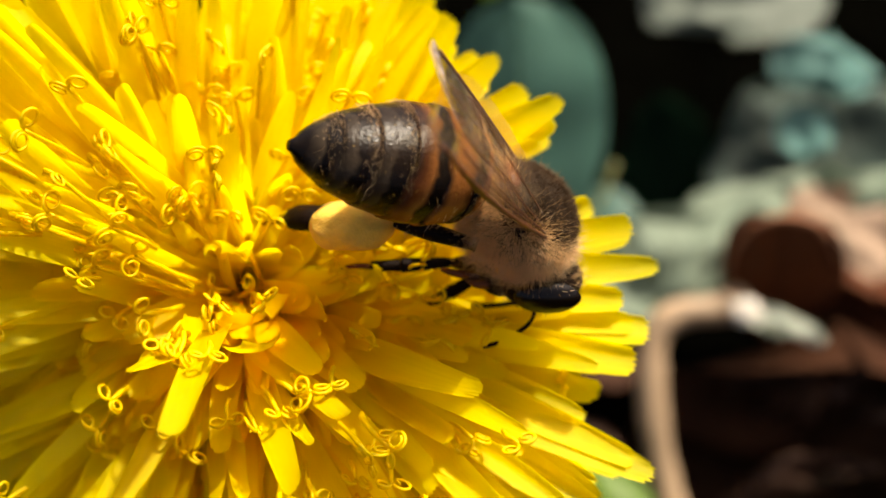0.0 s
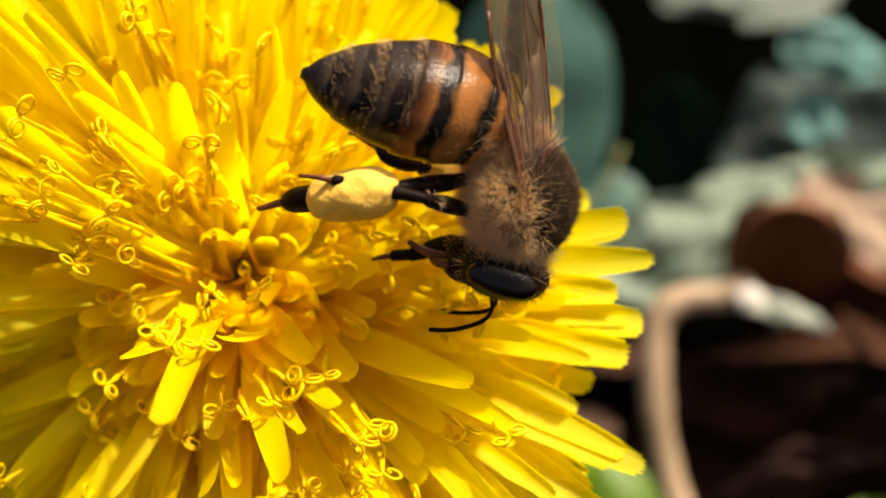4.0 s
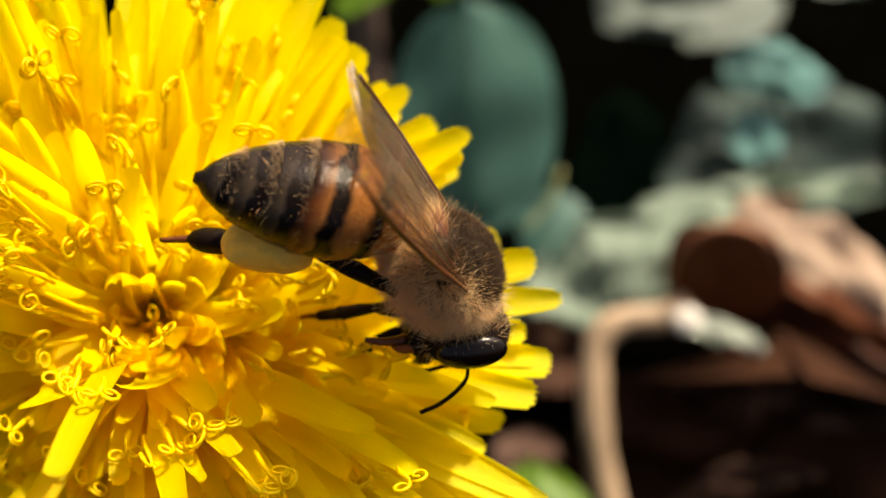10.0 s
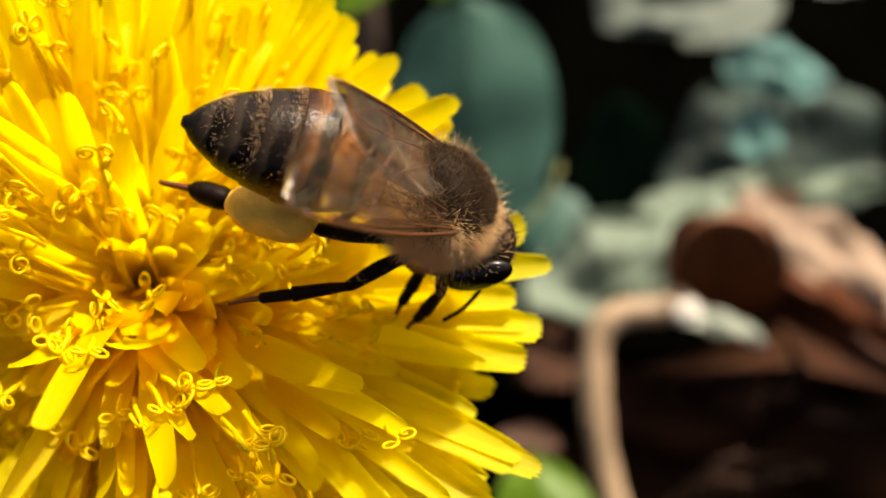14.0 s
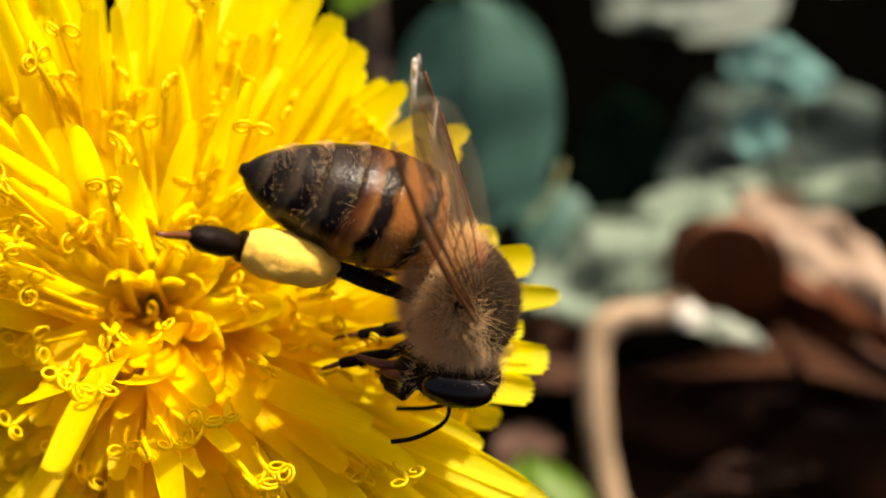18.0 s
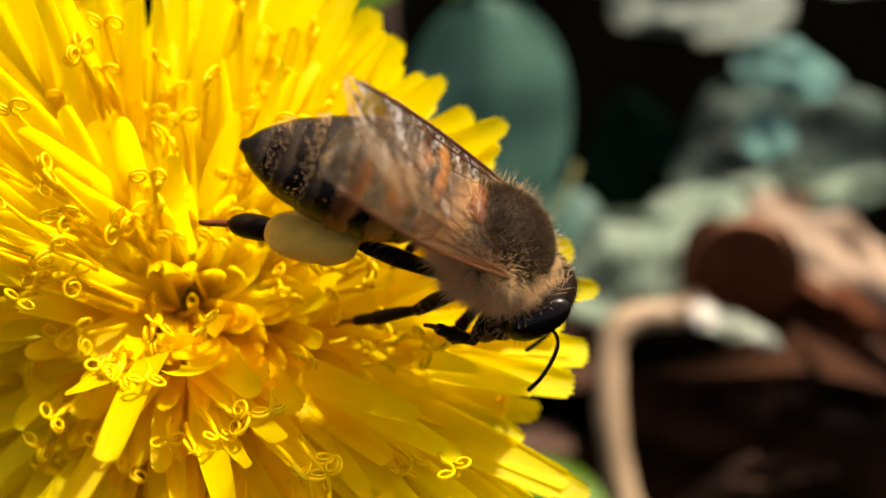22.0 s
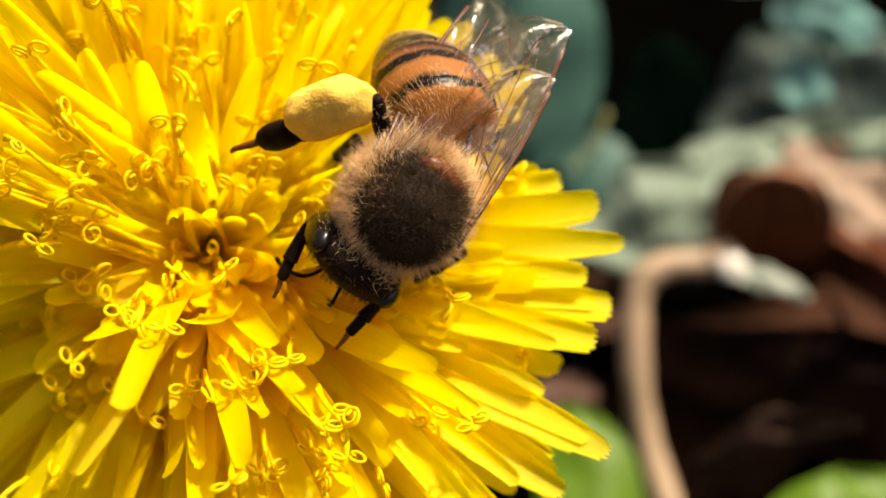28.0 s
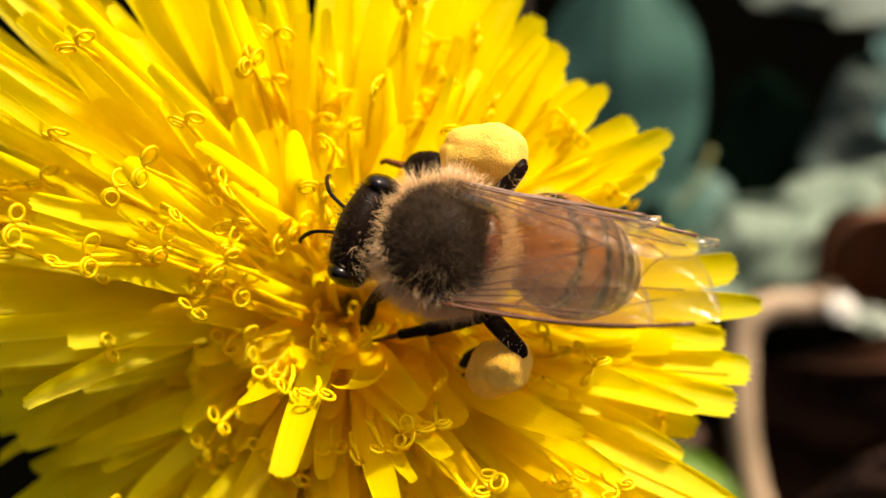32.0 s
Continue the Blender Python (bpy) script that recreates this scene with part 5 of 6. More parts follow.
    walk(LEGS["mid", -1][0], [
        (0, pose(0.00010, -0.00090, -0.00150, 30.4, 37.2, 89.7)),
        (1, pose(0.00010, -0.00090, -0.00150, 16.2, 52.7, 71.2)),
        (2, pose(0.00010, -0.00090, -0.00150, -8.5, 50.9, 71.3)),
        (2.5, pose(0.00010, -0.00090, -0.00150, -1.6, 13.5, -113.5)),
        (4.5, pose(0.00010, -0.00090, -0.00150, -2.0, 13.5, -115.4)),
        (5, pose(0.00010, -0.00090, -0.00150, -2.6, 17.0, 111.3)),
        (6, pose(0.00010, -0.00090, -0.00150, 3.4, 16.5, 103.3)),
        (7, pose(0.00010, -0.00090, -0.00150, 2.7, 24.1, 90.7)),
        (8, pose(0.00010, -0.00090, -0.00150, -5.3, 48.4, 77.9)),
        (9, pose(0.00010, -0.00090, -0.00150, -7.2, 58.1, 94.8)),
        (10, pose(0.00010, -0.00090, -0.00150, 5.7, 37.4, 86.3)),
        (11, pose(0.00010, -0.00090, -0.00150, -1.4, 14.3, 60.7)),
        (12, pose(0.00010, -0.00090, -0.00150, 0.9, 19.6, 47.7)),
        (13, pose(0.00010, -0.00090, -0.00150, -0.4, 38.1, 104.9)),
        (14, pose(0.00010, -0.00090, -0.00150, 20.0, 47.0, -153.7)),
        (14.5, pose(0.00010, -0.00090, -0.00150, 46.9, 65.1, 117.5)),
        (16.5, pose(0.00010, -0.00090, -0.00150, 0.9, 7.8, -103.9)),
        (17, pose(0.00010, -0.00090, -0.00150, 1.0, 10.0, 66.2)),
        (18, pose(0.00010, -0.00090, -0.00150, -0.7, -0.6, 66.1)),
        (19, pose(0.00010, -0.00090, -0.00150, -1.4, -5.9, 85.0)),
        (20, pose(0.00010, -0.00090, -0.00150, -2.5, -2.4, 75.9)),
        (21, pose(0.00010, -0.00090, -0.00150, -3.1, 45.3, 75.7)),
        (22, pose(0.00010, -0.00090, -0.00150, -30.0, 73.5, 111.5)),
        (23, pose(0.00010, -0.00090, -0.00150, 4.7, 67.5, 98.1)),
        (24, pose(0.00010, -0.00090, -0.00150, 0.6, 38.8, 174.7)),
        (25, pose(0.00010, -0.00090, -0.00150, -11.2, 48.0, -160.0)),
        (25.5, pose(0.00010, -0.00090, -0.00150, -19.7, 60.2, -142.6)),
        (27.5, pose(0.00010, -0.00090, -0.00150, -73.5, 69.9, 128.5)),
        (28, pose(0.00010, -0.00090, -0.00150, -30.3, 60.7, -136.3)),
        (29, pose(0.00010, -0.00090, -0.00150, -1.9, 16.2, -111.3)),
        (30, pose(0.00010, -0.00090, -0.00150, -6.8, 22.7, -123.3)),
        (31, pose(0.00010, -0.00090, -0.00150, 3.5, 5.4, -105.4)),
        (32, pose(0.00010, -0.00090, -0.00150, 5.8, 8.5, -110.0)),
    ])
    walk(LEGS["mid", -1][1], [
        (0, pose(0.00011, 0.00101, -0.00295, 19.5, 45.5, 175.8)),
        (1, pose(0.00057, 0.00048, -0.00341, 65.0, 75.8, 107.7)),
        (2, pose(0.00059, 0.00053, -0.00336, 44.7, 73.2, 117.4)),
        (2.5, pose(-0.00083, -0.00304, -0.00206, 43.5, 72.9, -112.9)),
        (4.5, pose(-0.00090, -0.00301, -0.00206, -22.5, 64.5, 177.6)),
        (5, pose(-0.00073, 0.00124, -0.00220, -20.6, 62.5, 21.9)),
        (6, pose(-0.00043, 0.00134, -0.00218, -13.0, 59.0, 44.5)),
        (7, pose(0.00007, 0.00129, -0.00248, -63.6, 74.1, 91.2)),
        (8, pose(0.00043, 0.00066, -0.00329, -42.3, 64.0, 124.1)),
        (9, pose(-0.00001, 0.00037, -0.00354, 5.9, 22.8, -154.5)),
        (10, pose(0.00022, 0.00100, -0.00296, -12.9, 57.0, 101.7)),
        (11, pose(0.00124, 0.00113, -0.00209, -160.9, 75.8, -110.1)),
        (12, pose(0.00162, 0.00077, -0.00230, -140.6, 78.4, -107.4)),
        (13, pose(-0.00039, 0.00092, -0.00298, 31.4, 61.0, 71.5)),
        (14, pose(-0.00137, -0.00163, -0.00326, 4.1, 39.6, -179.0)),
        (14.5, pose(-0.00037, -0.00000, -0.00368, 15.4, 70.1, 177.1)),
        (16.5, pose(-0.00047, -0.00321, -0.00182, -27.1, 66.6, 173.0)),
        (17, pose(0.00106, 0.00126, -0.00192, -34.7, 71.0, 81.0)),
        (18, pose(0.00107, 0.00129, -0.00148, -57.1, 74.6, 74.7)),
        (19, pose(0.00031, 0.00148, -0.00125, -6.0, 80.2, 162.0)),
        (20, pose(0.00069, 0.00143, -0.00140, 3.9, 51.7, -142.5)),
        (21, pose(0.00052, 0.00074, -0.00321, -17.3, 55.0, 103.9)),
        (22, pose(-0.00015, -0.00027, -0.00380, 0.2, 66.9, 128.3)),
        (23, pose(-0.00003, 0.00001, -0.00372, -11.6, 62.0, 131.0)),
        (24, pose(-0.00176, -0.00073, -0.00300, -48.9, 58.2, 99.1)),
        (25, pose(-0.00141, -0.00145, -0.00328, -10.3, 35.0, 121.5)),
        (25.5, pose(-0.00085, -0.00163, -0.00358, -11.2, 37.9, 116.0)),
        (27.5, pose(-0.00041, -0.00025, -0.00375, 42.9, 77.0, -112.7)),
        (28, pose(-0.00075, -0.00171, -0.00359, 16.8, 61.1, 21.4)),
        (29, pose(-0.00074, -0.00305, -0.00217, 152.5, 64.5, -6.0)),
        (30, pose(-0.00111, -0.00275, -0.00243, 150.7, 63.2, -9.1)),
        (31, pose(-0.00053, -0.00320, -0.00173, 22.7, 69.2, -136.4)),
        (32, pose(-0.00071, -0.00313, -0.00185, 23.8, 72.9, -140.2)),
    ])
    walk(LEGS["mid", 1][0], [
        (0, pose(0.00010, 0.00090, -0.00150, -0.1, -10.4, 117.6)),
        (1, pose(0.00010, 0.00090, -0.00150, 4.7, -0.4, 126.5)),
        (2, pose(0.00010, 0.00090, -0.00150, -0.7, 1.8, 109.0)),
        (2.5, pose(0.00010, 0.00090, -0.00150, -0.7, 1.8, 109.0)),
        (4.5, pose(0.00010, 0.00090, -0.00150, -8.5, 7.0, 87.4)),
        (5, pose(0.00010, 0.00090, -0.00150, -8.5, 7.0, 87.4)),
        (6, pose(0.00010, 0.00090, -0.00150, -5.8, 2.6, 88.0)),
        (7, pose(0.00010, 0.00090, -0.00150, -0.9, -0.3, 100.5)),
        (8, pose(0.00010, 0.00090, -0.00150, -6.6, -7.1, 106.5)),
        (9, pose(0.00010, 0.00090, -0.00150, -6.2, 1.8, 96.7)),
        (10, pose(0.00010, 0.00090, -0.00150, -4.5, -7.6, 105.0)),
        (11, pose(0.00010, 0.00090, -0.00150, -0.1, 2.0, 97.1)),
        (12, pose(0.00010, 0.00090, -0.00150, -1.0, -0.6, 99.9)),
        (13, pose(0.00010, 0.00090, -0.00150, -4.5, -13.7, 103.3)),
        (14, pose(0.00010, 0.00090, -0.00150, -1.9, 17.4, 108.2)),
        (14.5, pose(0.00010, 0.00090, -0.00150, -1.9, 17.4, 108.2)),
        (16.5, pose(0.00010, 0.00090, -0.00150, -4.8, -0.5, 101.6)),
        (17, pose(0.00010, 0.00090, -0.00150, -4.8, -0.5, 101.6)),
        (18, pose(0.00010, 0.00090, -0.00150, -6.4, 0.7, 95.7)),
        (19, pose(0.00010, 0.00090, -0.00150, -6.4, -0.3, 82.5)),
        (20, pose(0.00010, 0.00090, -0.00150, -2.1, 11.3, 84.9)),
        (21, pose(0.00010, 0.00090, -0.00150, -7.3, -2.0, 92.5)),
        (22, pose(0.00010, 0.00090, -0.00150, -9.1, 12.6, 100.3)),
        (23, pose(0.00010, 0.00090, -0.00150, -6.5, 5.2, 102.6)),
        (24, pose(0.00010, 0.00090, -0.00150, -9.1, -14.2, 93.4)),
        (25, pose(0.00010, 0.00090, -0.00150, -6.1, -31.5, 100.3)),
        (25.5, pose(0.00010, 0.00090, -0.00150, -6.1, -31.5, 100.3)),
        (27.5, pose(0.00010, 0.00090, -0.00150, -4.5, -17.7, 99.3)),
        (28, pose(0.00010, 0.00090, -0.00150, -1.8, 15.6, 91.6)),
        (29, pose(0.00010, 0.00090, -0.00150, -8.9, 32.4, 114.7)),
        (30, pose(0.00010, 0.00090, -0.00150, -1.1, -29.9, 141.2)),
        (31, pose(0.00010, 0.00090, -0.00150, -39.9, -20.5, 148.5)),
        (32, pose(0.00010, 0.00090, -0.00150, 54.7, 46.5, 161.7)),
    ])
    walk(LEGS["mid", 1][1], [
        (0, pose(-0.00099, 0.00299, -0.00106, -41.9, 69.0, 134.2)),
        (1, pose(-0.00133, 0.00283, -0.00148, -11.0, 75.3, 173.1)),
        (2, pose(-0.00068, 0.00317, -0.00158, -23.8, 80.5, 143.1)),
        (2.5, pose(-0.00068, 0.00317, -0.00158, -23.8, 80.5, 143.1)),
        (4.5, pose(0.00021, 0.00328, -0.00179, -100.5, 86.4, 45.7)),
        (5, pose(0.00021, 0.00328, -0.00179, -100.5, 86.4, 45.7)),
        (6, pose(0.00018, 0.00330, -0.00161, -56.2, 83.0, 90.2)),
        (7, pose(-0.00034, 0.00326, -0.00149, -30.8, 78.8, 127.7)),
        (8, pose(-0.00057, 0.00318, -0.00120, -60.3, 73.2, 104.6)),
        (9, pose(-0.00018, 0.00328, -0.00157, -59.6, 82.1, 95.5)),
        (10, pose(-0.00052, 0.00320, -0.00118, -53.1, 72.7, 110.3)),
        (11, pose(-0.00020, 0.00328, -0.00158, -20.0, 80.3, 134.9)),
        (12, pose(-0.00031, 0.00326, -0.00147, -32.2, 78.5, 125.7)),
        (13, pose(-0.00044, 0.00317, -0.00093, -54.6, 66.6, 107.2)),
        (14, pose(-0.00061, 0.00308, -0.00222, 94.0, 81.3, -100.4)),
        (14.5, pose(-0.00061, 0.00308, -0.00222, 94.0, 81.3, -100.4)),
        (16.5, pose(-0.00038, 0.00325, -0.00148, -51.2, 79.8, 108.7)),
        (17, pose(-0.00038, 0.00325, -0.00148, -51.2, 79.8, 108.7)),
        (18, pose(-0.00014, 0.00329, -0.00153, -60.2, 81.0, 93.9)),
        (19, pose(0.00041, 0.00328, -0.00149, -60.1, 80.1, 80.8)),
        (20, pose(0.00031, 0.00324, -0.00197, 54.9, 85.8, -162.5)),
        (21, pose(-0.00001, 0.00330, -0.00142, -64.4, 78.3, 86.6)),
        (22, pose(-0.00032, 0.00320, -0.00202, 166.4, 85.8, -34.3)),
        (23, pose(-0.00042, 0.00323, -0.00172, -64.0, 85.5, 97.1)),
        (24, pose(-0.00004, 0.00322, -0.00091, -65.7, 66.0, 86.0)),
        (25, pose(-0.00027, 0.00291, -0.00025, -58.4, 48.8, 100.3)),
        (25.5, pose(-0.00027, 0.00291, -0.00025, -58.4, 48.8, 100.3)),
        (27.5, pose(-0.00027, 0.00316, -0.00077, -55.3, 62.6, 102.6)),
        (28, pose(0.00004, 0.00321, -0.00215, 38.5, 54.1, 2.9)),
        (29, pose(-0.00075, 0.00274, -0.00279, 5.3, 59.8, 27.7)),
        (30, pose(-0.00152, 0.00220, -0.00030, -12.2, 25.6, 83.1)),
        (31, pose(-0.00182, 0.00207, -0.00066, 0.1, 9.6, 99.7)),
        (32, pose(-0.00147, 0.00142, -0.00324, 0.1, 21.5, 14.3)),
    ])
    walk(LEGS["front", -1][0], [
        (0, pose(0.00110, -0.00080, -0.00140, 97.0, 25.7, 64.4)),
        (1, pose(0.00110, -0.00080, -0.00140, 90.9, 24.0, 58.6)),
        (2, pose(0.00110, -0.00080, -0.00140, 81.9, 36.8, 46.7)),
        (2.5, pose(0.00110, -0.00080, -0.00140, 81.9, 36.8, 46.7)),
        (4.5, pose(0.00110, -0.00080, -0.00140, 130.0, 50.5, 90.2)),
        (5, pose(0.00110, -0.00080, -0.00140, 130.0, 50.5, 90.2)),
        (6, pose(0.00110, -0.00080, -0.00140, -54.6, 22.6, -111.0)),
        (7, pose(0.00110, -0.00080, -0.00140, 33.1, 54.0, -8.3)),
        (8, pose(0.00110, -0.00080, -0.00140, -140.9, 84.9, 173.5)),
        (9, pose(0.00110, -0.00080, -0.00140, 19.1, 63.4, 8.0)),
        (10, pose(0.00110, -0.00080, -0.00140, 74.5, 31.6, 37.7)),
        (11, pose(0.00110, -0.00080, -0.00140, 109.6, 19.9, 79.0)),
        (12, pose(0.00110, -0.00080, -0.00140, 63.7, 19.7, 31.8)),
        (13, pose(0.00110, -0.00080, -0.00140, 16.9, 47.0, 40.8)),
        (14, pose(0.00110, -0.00080, -0.00140, -52.2, 59.2, 0.1)),
        (14.5, pose(0.00110, -0.00080, -0.00140, -65.6, 62.2, 119.5)),
        (16.5, pose(0.00110, -0.00080, -0.00140, 42.4, 42.8, 2.1)),
        (17, pose(0.00110, -0.00080, -0.00140, 42.4, 42.8, 2.1)),
        (18, pose(0.00110, -0.00080, -0.00140, 35.3, 43.5, -5.3)),
        (19, pose(0.00110, -0.00080, -0.00140, 42.2, 42.8, 2.2)),
        (20, pose(0.00110, -0.00080, -0.00140, 31.0, 42.2, -9.6)),
        (21, pose(0.00110, -0.00080, -0.00140, -4.6, 22.2, 37.6)),
        (22, pose(0.00110, -0.00080, -0.00140, -44.3, 70.2, -26.0)),
        (23, pose(0.00110, -0.00080, -0.00140, -4.6, 47.6, -7.8)),
        (24, pose(0.00110, -0.00080, -0.00140, 102.2, 33.4, 63.7)),
        (25, pose(0.00110, -0.00080, -0.00140, -13.2, 39.6, -164.7)),
        (25.5, pose(0.00110, -0.00080, -0.00140, -47.6, 63.0, -159.2)),
        (27.5, pose(0.00110, -0.00080, -0.00140, -0.1, 24.0, -80.5)),
        (28, pose(0.00110, -0.00080, -0.00140, 0.0, -2.8, -33.3)),
        (29, pose(0.00110, -0.00080, -0.00140, 0.0, 70.5, -45.0)),
        (30, pose(0.00110, -0.00080, -0.00140, 0.0, 70.5, -45.0)),
        (31, pose(0.00110, -0.00080, -0.00140, -10.6, 63.5, -54.3)),
        (32, pose(0.00110, -0.00080, -0.00140, -2.1, 63.5, -51.6)),
    ])
    walk(LEGS["front", -1][1], [
        (0, pose(0.00176, 0.00058, -0.00214, -60.8, 30.4, 69.6)),
        (1, pose(0.00191, 0.00053, -0.00209, 2.1, 70.4, 137.1)),
        (2, pose(0.00203, 0.00019, -0.00242, -44.0, 63.3, 89.4)),
        (2.5, pose(0.00203, 0.00019, -0.00242, -44.0, 63.3, 89.4)),
        (4.5, pose(0.00110, 0.00028, -0.00271, -74.8, 46.2, 56.5)),
        (5, pose(0.00110, 0.00028, -0.00271, -74.8, 46.2, 56.5)),
        (6, pose(0.00054, -0.00226, -0.00205, -72.0, 36.8, 58.5)),
        (7, pose(0.00209, -0.00094, -0.00277, -27.8, 33.8, 104.9)),
        (8, pose(0.00095, -0.00078, -0.00309, 5.3, 52.8, 140.5)),
        (9, pose(0.00185, -0.00069, -0.00292, -2.8, 64.0, 125.4)),
        (10, pose(0.00224, 0.00009, -0.00229, -70.8, 40.7, 59.8)),
        (11, pose(0.00140, 0.00077, -0.00198, 109.3, 77.6, -114.8)),
        (12, pose(0.00246, 0.00004, -0.00197, 39.1, 73.8, 175.0)),
        (13, pose(0.00198, -0.00004, -0.00264, 10.4, 35.8, 88.2)),
        (14, pose(0.00197, -0.00080, -0.00286, -40.6, 79.6, 50.5)),
        (14.5, pose(0.00071, -0.00011, -0.00290, -26.0, 74.8, 102.8)),
        (16.5, pose(0.00235, -0.00075, -0.00255, -53.1, 34.1, 78.7)),
        (17, pose(0.00235, -0.00075, -0.00255, -53.1, 34.1, 78.7)),
        (18, pose(0.00233, -0.00091, -0.00257, -41.9, 29.4, 89.9)),
        (19, pose(0.00235, -0.00075, -0.00255, -34.9, 24.7, 95.9)),
        (20, pose(0.00234, -0.00101, -0.00254, -51.7, 45.4, 78.6)),
        (21, pose(0.00235, 0.00016, -0.00204, 13.2, 60.0, 70.8)),
        (22, pose(0.00162, -0.00105, -0.00300, 3.3, -10.4, -157.7)),
        (23, pose(0.00224, -0.00096, -0.00265, -30.6, 53.5, 76.0)),
        (24, pose(0.00173, 0.00047, -0.00234, -67.1, 50.9, 64.9)),
        (25, pose(-0.00016, -0.00115, -0.00248, 89.4, 72.4, 45.7)),
        (25.5, pose(0.00038, -0.00107, -0.00291, 22.2, 55.5, -16.4)),
        (27.5, pose(0.00136, -0.00233, -0.00209, 17.7, 63.7, -29.1)),
        (28, pose(0.00252, -0.00173, -0.00132, -0.1, 3.4, 13.7)),
        (29, pose(0.00150, -0.00120, -0.00300, 0.0, 80.7, 135.0)),
        (30, pose(0.00150, -0.00120, -0.00300, 0.0, 80.7, 135.0)),
        (31, pose(0.00154, -0.00142, -0.00292, 60.0, 84.6, -164.9)),
        (32, pose(0.00157, -0.00139, -0.00292, 22.2, 87.5, 152.5)),
    ])
    walk(LEGS["front", 1][0], [
        (0, pose(0.00110, 0.00080, -0.00140, 55.4, 70.2, 72.1)),
        (1, pose(0.00110, 0.00080, -0.00140, 33.4, 80.0, 60.0)),
        (2, pose(0.00110, 0.00080, -0.00140, 16.5, 75.4, 26.0)),
        (2.5, pose(0.00110, 0.00080, -0.00140, 16.5, 75.4, 26.0)),
        (4.5, pose(0.00110, 0.00080, -0.00140, 0.6, 67.5, -10.1)),
        (5, pose(0.00110, 0.00080, -0.00140, 0.6, 67.5, -10.1)),
        (6, pose(0.00110, 0.00080, -0.00140, 12.3, 70.3, 1.2)),
        (7, pose(0.00110, 0.00080, -0.00140, 24.6, 74.8, 25.4)),
        (8, pose(0.00110, 0.00080, -0.00140, 37.6, 67.0, 43.3)),
        (9, pose(0.00110, 0.00080, -0.00140, 14.8, 69.8, 12.2)),
        (10, pose(0.00110, 0.00080, -0.00140, 41.5, 68.6, 45.7)),
        (11, pose(0.00110, 0.00080, -0.00140, 16.1, 76.0, 13.7)),
        (12, pose(0.00110, 0.00080, -0.00140, 25.6, 74.5, 25.7)),
        (13, pose(0.00110, 0.00080, -0.00140, 53.9, 64.9, 55.4)),
        (14, pose(0.00110, 0.00080, -0.00140, -32.8, 69.3, -21.9)),
        (14.5, pose(0.00110, 0.00080, -0.00140, -32.8, 69.3, -21.9)),
        (16.5, pose(0.00110, 0.00080, -0.00140, 22.0, 70.9, 24.0)),
        (17, pose(0.00110, 0.00080, -0.00140, 22.0, 70.9, 24.0)),
        (18, pose(0.00110, 0.00080, -0.00140, 17.8, 69.6, 14.1)),
        (19, pose(0.00110, 0.00080, -0.00140, 20.5, 69.4, 3.4)),
        (20, pose(0.00110, 0.00080, -0.00140, -16.8, 72.4, -29.9)),
        (21, pose(0.00110, 0.00080, -0.00140, 24.5, 68.2, 17.1)),
        (22, pose(0.00110, 0.00080, -0.00140, -12.9, 65.6, -9.5)),
        (23, pose(0.00110, 0.00080, -0.00140, 4.7, 69.6, 8.7)),
        (24, pose(0.00110, 0.00080, -0.00140, 48.5, 61.1, 39.6)),
        (25, pose(0.00110, 0.00080, -0.00140, 73.2, 50.1, 68.2)),
        (25.5, pose(0.00110, 0.00080, -0.00140, 73.2, 50.1, 68.2)),
        (27.5, pose(0.00110, 0.00080, -0.00140, 19.3, 1.2, 36.6)),
        (28, pose(0.00110, 0.00080, -0.00140, 20.4, -12.5, 29.4)),
        (29, pose(0.00110, 0.00080, -0.00140, -2.3, 54.0, 51.7)),
        (30, pose(0.00110, 0.00080, -0.00140, 24.4, 69.5, 19.9)),
        (31, pose(0.00110, 0.00080, -0.00140, -11.4, 49.2, 24.8)),
        (32, pose(0.00110, 0.00080, -0.00140, -11.7, 53.0, 31.4)),
    ])
